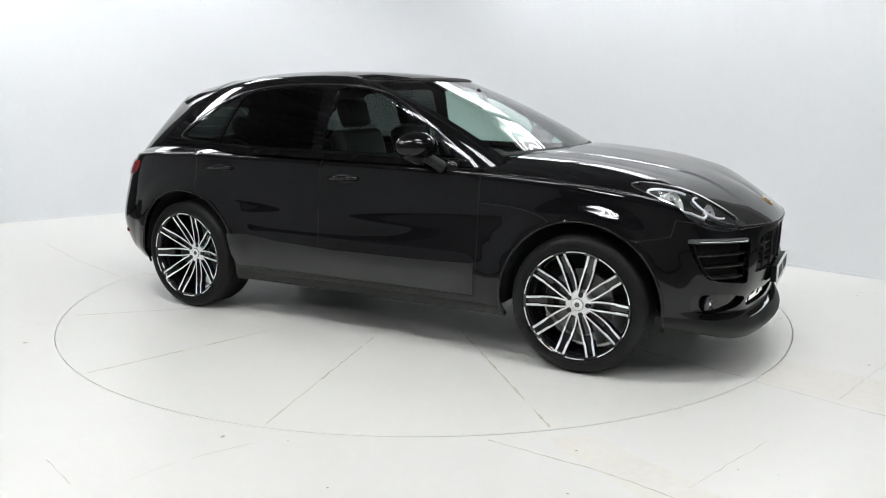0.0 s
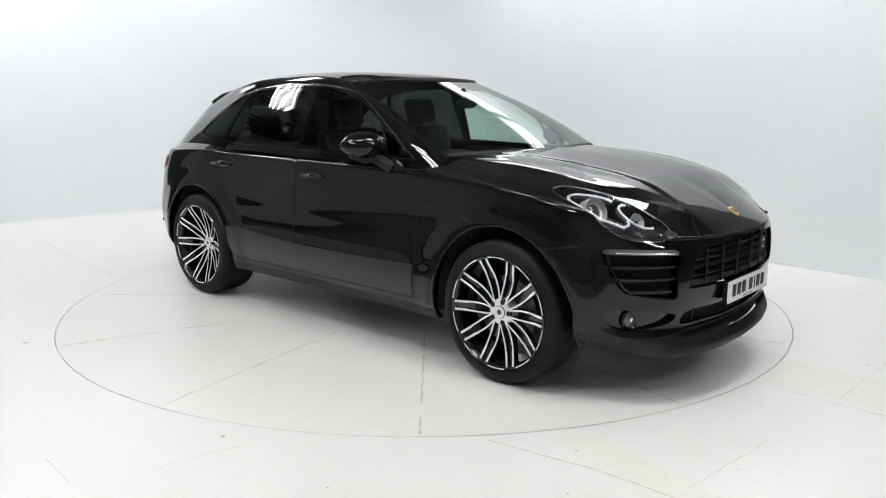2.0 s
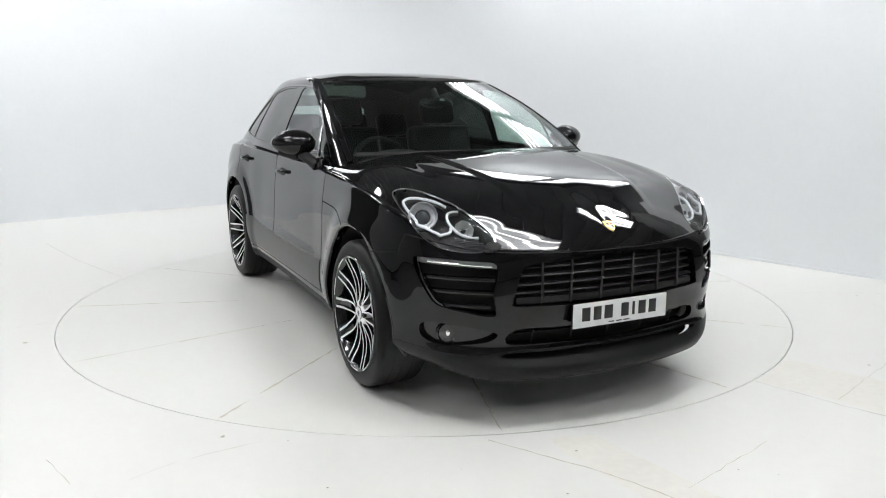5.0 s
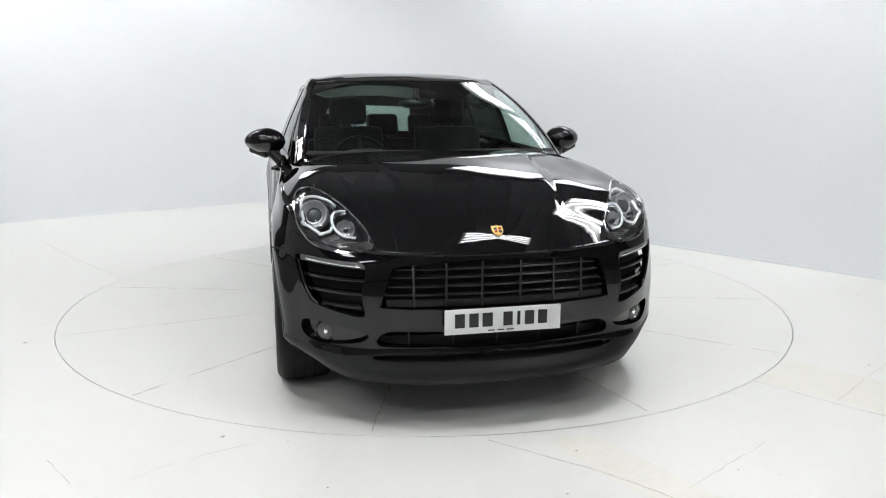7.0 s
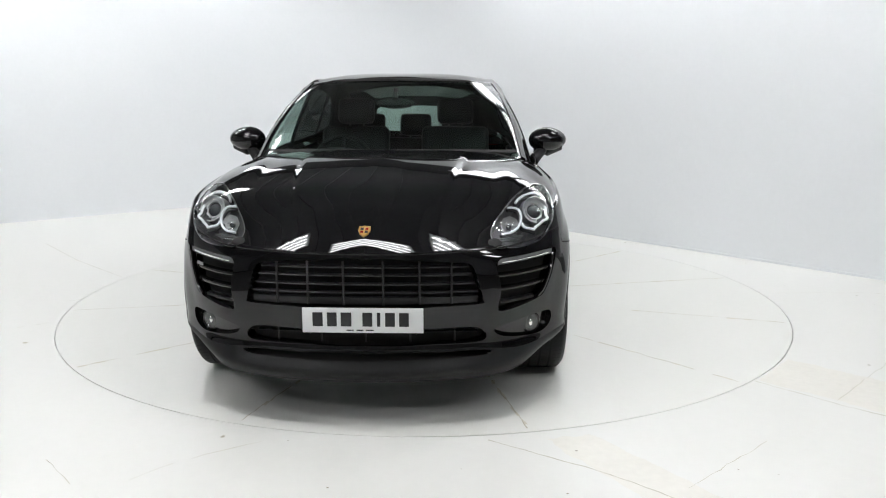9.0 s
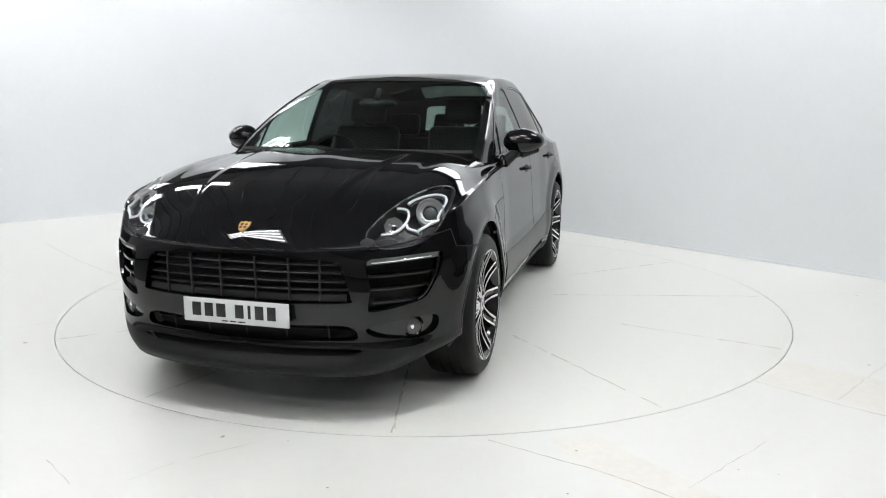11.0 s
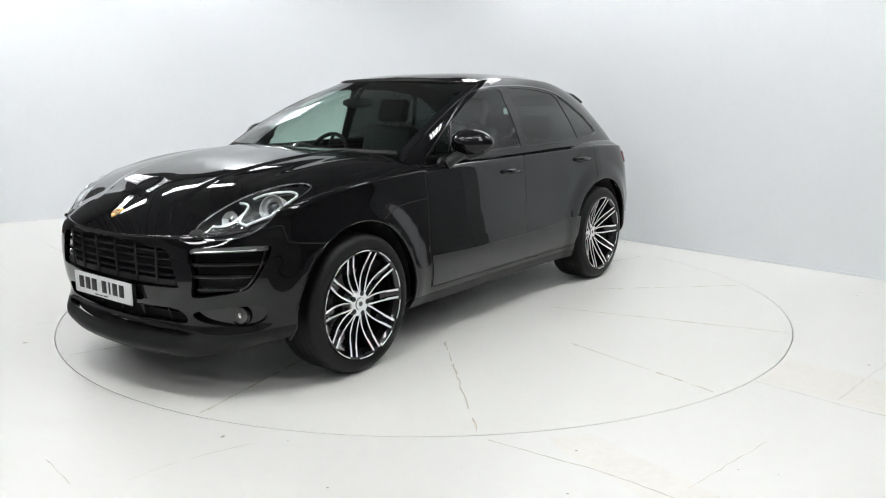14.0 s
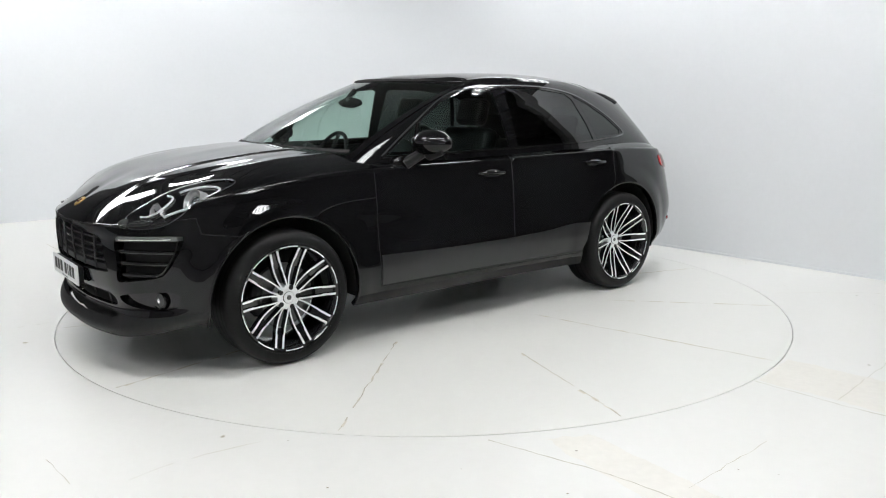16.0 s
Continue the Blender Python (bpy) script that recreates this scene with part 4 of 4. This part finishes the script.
def flat_bar(points, h, d):
    """A bar of height h and depth d along points, its depth pointing backwards."""
    bm = bmesh.new()
    rows = []
    for p in points:
        p = Vector(p)
        rows.append([bm.verts.new(p + Vector(o)) for o in ((0, 0, h / 2), (.002, 0, 0), (0, 0, -h / 2), (-d, 0, -h / 2), (-d, 0, h / 2))])
    for r, s in zip(rows, rows[1:]):
        for k in range(5):
            bm.faces.new((r[k], r[(k + 1) % 5], s[(k + 1) % 5], s[k]))
    bm.faces.new(rows[0])
    bm.faces.new(rows[-1][::-1])
    return bm


def grilles():
    grille = part("grille", flat_bar([on_front(y, .572, -.02) for y in np.linspace(-.50, .50, 25)], .03, .03), GRILLEBLACK, CAR, "black slatted radiator grille")
    for z, w in ((.722, .46), (.685, .475), (.645, .49), (.607, .505)):
        part("slat", flat_bar([on_front(y, z, -.024) for y in np.linspace(-w, w, 25)], .007, .03), GRILLEBLACK, grille)
    for y in (-.385, -.245, -.087, .087, .245, .385):
        pts = [on_front(y, z, -.016) for z in np.linspace(.555, .75, 6)]
        part("grille_bar", tube(pts, .0055, 6), GRILLEBLACK, grille)
    low = part("lower_grille", flat_bar([on_front(y, .405, -.035) for y in np.linspace(-.5, .5, 21)], .006, .03), GRILLEBLACK, CAR, "black lower air intake")
    for y in (-.4, -.2, 0, .2, .4):
        part("grille_bar", tube([on_front(y, z, -.03) for z in (.37, .40, .44)], .004, 6), GRILLEBLACK, low)
    for s in (-1, 1):
        vent = part("side_vent", flat_bar([on_front(s * y, .547, -.02) for y in np.linspace(.61, .77, 10)], .012, .04), GRILLEBLACK, CAR, "black slatted side air intake")
        for z, a, b in ((.672, .595, .845), (.612, .598, .825)):
            part("slat", flat_bar([on_front(s * y, z, -.016) for y in np.linspace(a, b, 14)], .013, .045), GLOSSBLACK, vent)
        edge = BODY.find(smooth_line([(.85, .735), (.838, .66), (.805, .58), (.775, .552)], 5, False), (1, 2), FRONT)
        part("vent_edge", ribbon(BODY, edge, .012, .003, sides=(s,)), GLOSSBLACK, vent)
        bar = [on_front(s * y, .735 + .012 * (y - .58) / .26, -.004) for y in np.linspace(.585, .845, 14)]
        drl = part("running_light", flat_bar(bar, .026, .03), CLEARGREY, CAR, "slim clear running light above the side intake")
        part("light_guide", flat_bar([Vector(p) + Vector((.004, 0, -.003)) for p in bar[1:-1]], .007, .006), LAMPCHROME, drl)
        w = on_front(s * .60, .792, .004)
        part("washer_cap", ball((.012, .028, .011), w, 14, 8, Euler((0, 0, s * .5)).to_matrix().to_4x4()), PAINT, CAR)
        # fog lamp
        c = Vector((2.035, s * .742, .42))
        d = (Vector((.93, s * .36, 0))).normalized()
        m = Matrix.Translation(c) @ d.to_track_quat("Z", "Y").to_matrix().to_4x4()
        fog = part("fog_lamp", lathe([(.0001, -.03), (.02, -.026), (.034, -.008), (.040, .006), (.043, .004), (.044, -.02)], 32, "Z"), LAMPCHROME, CAR, "round fog lamp", m)
        part("fog_lens", lathe([(.0001, .011), (.015, .010), (.03, .007), (.039, .002)], 32, "Z"), FOGGLASS, fog, "ribbed grey fog lamp glass")
        part("fog_bulb", ball((.010, .016, .004), (0, 0, .009), 12, 8), LAMPCHROME, fog)
        part("fog_ring", lathe([(.040, .006), (.046, .010), (.052, .004), (.052, -.02)], 32, "Z"), GLOSSBLACK, fog)


def lamp_point(y, z, sunk, s):
    (u, v), = BODY.find([(y, z)], (1, 2), (1.4, 4.9, 5.4, 9.0))
    q = BODY.at(u, v) - BODY.normal(np.array(u), np.array(v)) * sunk
    return Vector((q[0], s * q[1], q[2]))


# runs of the two white light guides across the lamp, (y, z)
GUIDE_OUTER = [(.681, .973), (.700, .990), (.735, 1.001), (.779, 1.004), (.815, .994), (.832, .976), (.833, .945), (.824, .909), (.803, .882), (.774, .869), (.738, .868), (.714, .877), (.707, .891)]
GUIDE_INNER = [(.640, .954), (.668, .953), (.692, .944), (.703, .926), (.703, .904), (.690, .877), (.667, .860), (.637, .852), (.610, .852)]


def headlamps():
    for s in (-1, 1):
        lamp = LAMPS[s]
        d = Vector((.86, s * .22, .40)).normalized()
        out = Vector((0, s, 0))
        out = (out - d * out.dot(d)).normalized()
        up = d.cross(out) if s > 0 else out.cross(d)
        turn = Matrix((out, up, d)).transposed().to_4x4()      # x outwards, y up, z along the beam
        # main projector: bright stepped bowl, dark glass, square guide open towards the nose
        at, r = lamp_point(.788, .958, .064, s), .058
        m = Matrix.Translation(at) @ turn
        part("projector", lathe([(r * .60, -.004), (r * .64, .020), (r * .74, .022), (r * .76, .012), (r * .98, .020), (r * 1.08, .038), (r * 1.14, .038), (r * 1.16, -.02)], 18, "Z"), LAMPMID, lamp, "bright stepped projector bowl", m)
        part("projector_lens", ball((r * .62, r * .62, r * .42), (0, 0, .004), 24, 14), EYEGLASS, lamp, "dark projector glass", m)
        part("light_guide", tube([lamp_point(y, z, .022, s) for y, z in smooth_line(GUIDE_OUTER, 4, False)], .0066, 8), LAMPWHITE, lamp, "white light guide round the projector")
        part("guide_step", tube([lamp_point(y, z, .040, s) for y, z in smooth_line(GUIDE_OUTER, 4, False)], .010, 8), LAMPGREY, lamp)
        # second unit: darker bowl with a hooked guide
        at, r = lamp_point(.652, .895, .056, s), .046
        m = Matrix.Translation(at) @ turn
        part("reflector", lathe([(.004, -.008), (r * .4, -.004), (r * .75, .010), (r, .030)], 8, "Z"), LAMPMID, lamp, "faceted grey reflector bowl", m)
        part("bulb", ball((.013, .013, .018), (0, 0, .010), 14, 10), EYEGLASS, lamp, "", m)
        for k, w in ((-.5, .8), (.12, .95)):
            part("reflector_step", box((r * w, .007, .010), (0, k * r, .022), .002), LAMPCHROME, lamp, "", m)
        part("light_guide", tube([lamp_point(y, z, .020, s) for y, z in smooth_line(GUIDE_INNER, 4, False)], .0060, 8), LAMPWHITE, lamp, "white hooked light guide")
        part("guide_step", tube([lamp_point(y, z, .036, s) for y, z in smooth_line(GUIDE_INNER, 4, False)], .009, 8), LAMPGREY, lamp)
        # grey fins that step down to the inner tip
        for k in range(4):
            y0 = .59 + k * .012
            part("lamp_fin", tube([lamp_point(y0, .822 + k * .009, .020, s), lamp_point(y0 + .035, .824 + k * .008, .022, s), lamp_point(y0 + .080, .822 + k * .007, .024, s)], .0032, 6), LAMPGREY, lamp)
        (u, v), = BODY.find([(.572, .812)], (1, 2), (1.4, 4.9, 5.4, 9.0))
        q, n = BODY.at(u, v), BODY.normal(np.array(u), np.array(v))
        part("washer_cover", ball((.034, .026, .004), (0, 0, 0), 18, 8), DARK, lamp, "black lamp washer cover", Matrix.Translation((q[0], s * q[1], q[2])) @ Vector((n[0], s * n[1], n[2])).to_track_quat("Z", "Y").to_matrix().to_4x4())


def number_plate():
    plate = part("number_plate", box((.008, .524, .111), (2.302, 0, .4985), .003), WHITEPLATE, CAR, "white number plate with black characters")
    part("plate_holder", box((.03, .50, .09), (2.284, 0, .4985), .004), PLASTIC, plate)
    xs = [-.195, -.133, -.072, .02, .069, .118, .178]
    for y, w in zip(xs, (.044, .042, .046, .042, .014, .042, .042)):
        part("plate_bar", box((.003, w, .062), (2.3063, y * 1.0, .503), .001), PLATEBLACK, plate)
    for y, w in ((-.055, .03), (-.012, .03), (.03, .034)):
        part("plate_bar", box((.002, w, .005), (2.3063, y, .455)), PLATEBLACK, plate)


def shield():
    out = [(-.024, .030), (-.012, .027), (0, .033), (.012, .027), (.024, .030), (.026, .005), (.018, -.018), (0, -.034), (-.018, -.018), (-.026, .005)]
    bm = bmesh.new()
    top = [bm.verts.new((x, y, .004)) for x, y in out]
    low = [bm.verts.new((x * 1.08, y * 1.08, -.003)) for x, y in out]
    bm.faces.new(top)
    for k in range(len(out)):
        j = (k + 1) % len(out)
        bm.faces.new((top[k], low[k], low[j], top[j]))
    d = Vector((.66, 0, .75)).normalized()
    p = Vector((2.188, 0, .872))
    (u, v), = BODY.find([(0.0, .868)], (1, 2), (0.0, 1.0, 5.9, BODY.nv))
    q, n = BODY.at(u, v), BODY.normal(np.array(u), np.array(v))
    d = Vector(n).normalized()
    z = d
    y = (Vector((-1, 0, 0)) - z * z.dot(Vector((-1, 0, 0)))).normalized()
    x = y.cross(z)
    m = Matrix((x, y, z)).transposed().to_4x4()
    m.translation = Vector(q) + d * .0025
    badge = part("badge", bm, GOLD, CAR, "small gold shield badge on the bonnet", m)
    for cx, cy in ((-.010, .010), (.010, -.008)):
        part("badge_field", box((.014, .014, .002), (cx, cy, .0045)), PLATEBLACK, badge)
    part("badge_field", box((.012, .012, .002), (.011, .010, .0045)), REDLAMP, badge)
    part("badge_field", box((.012, .012, .002), (-.010, -.008, .0045)), REDLAMP, badge)


def mirrors():
    for s in (-1, 1):
        bm = ball((.108, .124, .082), (0, 0, 0), 28, 18)
        for v in bm.verts:
            x, y, z = v.co
            if x < -.02:
                v.co.x = -.02 + (x + .02) * .55
            v.co.z *= 1 - .9 * max(0, (y * s + .02)) * .9
            v.co.x -= .25 * y * s
        mir = part("door_mirror", bm, PAINT, CAR, "glossy black door mirror housing", pose(.445, s * .972, 1.176))
        part("mirror_skirt", tube([(.0, -s * .08, -.045), (.02, s * .0, -.062), (-.01, s * .085, -.04)], [.035, .042, .028], 12), PLASTIC, mir)
        part("mirror_glass", ball((.006, .095, .055), (-.055, 0, 0), 20, 12), CHROME, mir, "silvered mirror glass")
        part("mirror_stalk", tube([(.13, -s * .10, -.125), (.10, -s * .075, -.10), (.04, -s * .03, -.055)], [.036, .032, .030], 12), PLASTIC, mir)
        part("mirror_foot", ball((.07, .02, .05), (.15, -s * .105, -.125), 16, 10), GLOSSBLACK, mir)


def handles():
    for s in (-1, 1):
        for x, z in ((-.105, .962), (-1.092, .985)):
            (u, v), = BODY.find([(x, z)], (0, 2), SIDE)
            p = BODY.at(u, v)
            y = p[1]
            grip = tube([(x + .105, s * (y + .004), z + .002), (x + .075, s * (y + .024), z + .003), (x, s * (y + .030), z), (x - .075, s * (y + .024), z - .003), (x - .105, s * (y + .004), z - .004)],
                        [.010, .0135, .0145, .0135, .010], 10)
            h = part("door_handle", grip, PAINT, CAR, "glossy black door handle")
            part("handle_cup", ball((.085, .006, .03), (x, s * (y - .001), z - .008), 20, 10), DARK, h)


def wipers():
    for y0, y1, x0 in ((-.55, .02, .93), (.02, .62, .93)):
        def ws(y, v):
            (u, _), = CABIN.find([(abs(y), 1.10)], (1, 2), (0, 2, 0, .8))
            p = CABIN.at(u, v)
            n = CABIN.normal(np.array(u), np.array(v))
            p = p + n * .012
            return Vector((p[0], p[1] * (1 if y >= 0 else -1), p[2]))
        arm = part("wiper", tube([ws(y0, .05), ws(y0 * .6 + y1 * .4, .12), ws(y0 * .3 + y1 * .7, .2)], [.012, .008, .006], 8), PLASTIC, CAR, "black windscreen wiper")
        part("wiper_blade", tube([ws(y0 + .02, .22), ws((y0 + y1) / 2, .26), ws(y1, .20)], .006, 6), SEAM, arm)


def tail():
    for s in (-1, 1):
        pts = [(-1.90, .995), (-1.91, .93), (-2.00, .895), (-2.14, .885), (-2.2, .93), (-2.2, .985), (-2.06, 1.0)]
        uv = BODY.find(smooth_line(pts, 4), (0, 2), (8.5, 11.6, 4.0, 7.5))
        bm = bmesh.new()
        p = BODY.at(np.array([a for a, _ in uv]), np.array([b for _, b in uv]))
        n = BODY.normal(np.array([a for a, _ in uv]), np.array([b for _, b in uv]))
        flip = np.array([1, s, 1])
        us, vs = np.array([a for a, _ in uv]), np.array([b for _, b in uv])
        rings = [[bm.verts.new((q - m * .01) * flip) for q, m in zip(p, n)]]
        for f, lift in ((1.0, .004), (.9, .009), (.6, .011), (.3, .012)):
            ua, va = us.mean() + (us - us.mean()) * f, vs.mean() + (vs - vs.mean()) * f
            rings.append([bm.verts.new((q + m * lift) * flip) for q, m in zip(BODY.at(ua, va), BODY.normal(ua, va))])
        for lo, hi in zip(rings, rings[1:]):
            for k in range(len(lo)):
                j = (k + 1) % len(lo)
                bm.faces.new((lo[k], lo[j], hi[j], hi[k]))
        bm.faces.new(rings[-1])
        part("tail_lamp", bm, REDLAMP, CAR, "red tail lamp")
        q = BODY.at(*BODY.find([(-2.15, .47)], (0, 2), (8.5, 11.6, 0.5, 5.0))[0])
        part("rear_reflector", ball((.03, .008, .018), (q[0], s * q[1], q[2]), 12, 8, Euler((0, 0, s * .75)).to_matrix().to_4x4()), REDLAMP, CAR)
    # roof spoiler
    bm = bmesh.new()
    rows = []
    for y in np.linspace(-.57, .57, 19):
        f = 1 - (abs(y) / .60) ** 2.5
        x0, x1 = -1.42 - .10 * f, -1.71 - .24 * f
        (u, v), = CABIN.find([(x0, abs(y))], (0, 1), (3.5, 7.9, 2.6, CABIN.nv))
        z0 = CABIN.at(u, v)[2] + .002
        z1 = 1.404 + .051 * f
        xm, zm = (x0 + x1) / 2, (z0 + z1) / 2 + .016
        rows.append([bm.verts.new(c) for c in ((x0, y, z0), (xm, y, zm), (x1, y, z1), (x1 + .012, y, z1 - .016), (x0, y, z0 - .03))])
    for r, q in zip(rows, rows[1:]):
        for k in range(5):
            bm.faces.new((r[k], r[(k + 1) % 5], q[(k + 1) % 5], q[k]))
    bm.faces.new(rows[0])
    bm.faces.new(rows[-1][::-1])
    part("roof_spoiler", bm, PAINT, CAR, "glossy black roof spoiler")


def trims():
    """Bright edges round the side windows, a dark belt seal, proud windscreen pillars and the cowl."""
    cowl = [(u, .31 + .05 * (u / 1.85) ** 2) for u in np.linspace(0, 1.85, 24)]
    part("cowl", ribbon(CABIN, cowl, .035, .003), DARK, CAR, "black plastic cowl below the windscreen")
    for s in (-1, 1):
        line = [(1.99, v) for v in np.linspace(.15, 3.05, 26)]
        part("windscreen_pillar", ribbon(CABIN, line, .042, .005, sides=(s,)), PAINT, CAR)
    for s in (-1, 1):
        top = CABIN.find(smooth_line([(.72, 1.10), (.50, 1.25), (.19, 1.43), (-.05, 1.502), (-.40, 1.522), (-.75, 1.515), (-1.02, 1.478), (-1.22, 1.415), (-1.42, 1.31), (-1.545, 1.20), (-1.53, 1.165), (-1.40, 1.148)], 5, False), (0, 2), (1.9, 6.9, 0, 3.3))
        part("window_trim", ribbon(CABIN, top, .014, .004, sides=(s,)), TRIM, CAR)
        bar = CABIN.find(dense([(.50, 1.095), (.41, 1.29)], .03, False), (0, 2), (1.9, 6.9, 0, 3.3))
        part("window_divider", ribbon(CABIN, bar, .022, .003, sides=(s,)), GLOSSBLACK, CAR)
        low = CABIN.find(smooth_line([(.72, 1.088), (.2, 1.10), (-.4, 1.112), (-.9, 1.122), (-1.25, 1.138), (-1.45, 1.156)], 5, False), (0, 2), (1.9, 6.9, 0, 3.3))
        part("belt_seal", ribbon(CABIN, low, .016, .005, sides=(s,)), GLOSSBLACK, CAR)


# ---------------------------------------------------------------- interior
def seat(x, y, width, recline, tall, headrests):
    c = part("seat", box((.52, width, .16), (x + .12, y, .62), .05, 3), LEATHER, CAR, "black leather seat")
    rot = Euler((0, radians(-recline), 0)).to_matrix().to_4x4()
    part("backrest", box((.13, width, tall), (x - .20, y, .66 + tall / 2), .05, 3, rot), LEATHER, c)
    for hy in headrests:
        top = .66 + tall
        sx = x - .20 - math.sin(radians(recline)) * tall * .55
        part("headrest", box((.10, .27, .19), (sx, y + hy, top + .10), .04, 3, rot), LEATHER, c)
        for k in (-.05, .05):
            part("headrest_post", tube([(sx, y + hy + k, top - .03), (sx, y + hy + k, top + .03)], .007, 6), STEEL, c)
    return c


def interior():
    seat(-.10, -.37, .50, 16, .58, (0,))
    seat(-.10, .37, .50, 16, .58, (0,))
    seat(-1.02, 0, 1.24, 20, .45, (-.38, .02, .38))
    dash = box((.42, 1.44, .20), (.74, 0, .965), .07, 4)
    d = part("dashboard", dash, DASH, CAR, "black dashboard")
    part("cluster_hood", ball((.12, .20, .07), (.62, -.37, 1.065), 20, 12), DASH, d)
    part("centre_stack", box((.16, .26, .5), (.52, 0, .80), .03), DASH, d)
    part("scuttle", box((.30, 1.50, .10), (.93, 0, 1.01), .04), DARK, d)
    part("centre_console", box((.9, .24, .22), (.05, 0, .62), .04), DASH, d)
    tilt = Euler((0, radians(62), 0)).to_matrix().to_4x4()
    ring = [Matrix.Translation((.36, -.37, 1.02)) @ tilt @ Vector((.185 * math.cos(a), .185 * math.sin(a), 0)) for a in np.linspace(0, 2 * math.pi, 41)[:-1]]
    w = part("steering_wheel", tube(ring, .015, 10, closed=True), LEATHER, CAR, "black leather steering wheel")
    part("wheel_boss", ball((.075, .085, .03), (.38, -.37, 1.01), 16, 10, tilt), DASH, w)
    for a in (0, 180, 90):
        p = Matrix.Translation((.36, -.37, 1.02)) @ tilt @ Vector((.18 * math.cos(radians(a + 90)), .18 * math.sin(radians(a + 90)), 0))
        part("wheel_spoke", tube([(.38, -.37, 1.01), p], .014, 6), DASH, w)
    part("cabin_floor", box((2.9, 1.5, .04), (-.4, 0, .44), .01), DARK, CAR)
    part("load_floor", box((.9, 1.3, .06), (-1.75, 0, .72), .02), DARK, CAR)
    for s in (-1, 1):
        part("door_card", box((1.9, .06, .60), (-.15, s * .82, .77), .03), DASH, CAR)
    part("bulkhead", box((.05, 1.5, .6), (.98, 0, .72), .01), DARK, CAR)
    part("headlining", skin_mesh("headlining", CABIN, CABIN_UV, CABIN_SETS["frame"], LINING, offset=-.011), LINING, CAR, "dark headlining and pillar trim")
    m = part("inside_mirror", ball((.022, .125, .036), (.40, -.01, 1.405), 20, 12, Euler((0, radians(-12), radians(8))).to_matrix().to_4x4()), GLOSSBLACK, CAR, "black inside mirror")
    part("mirror_mount", tube([(.42, -.01, 1.43), (.36, -.01, 1.49)], .018, 8), DASH, m)


grilles()
headlamps()
number_plate()
shield()
mirrors()
handles()
wipers()
tail()
trims()
interior()


def motions():
    """Turntable and car turn together."""
    walk(TABLE, [(t, pose(0, 0, 0, 0, 0, a)) for t, a in TURN])
    rows = []
    for t, a in TURN:
        c, s = math.cos(radians(a)), math.sin(radians(a))
        rows.append((t, pose(CAR_OFF[0] * c - CAR_OFF[1] * s, CAR_OFF[0] * s + CAR_OFF[1] * c, 0.001, 0, 0, a)))
    walk(CAR, rows)


motions()
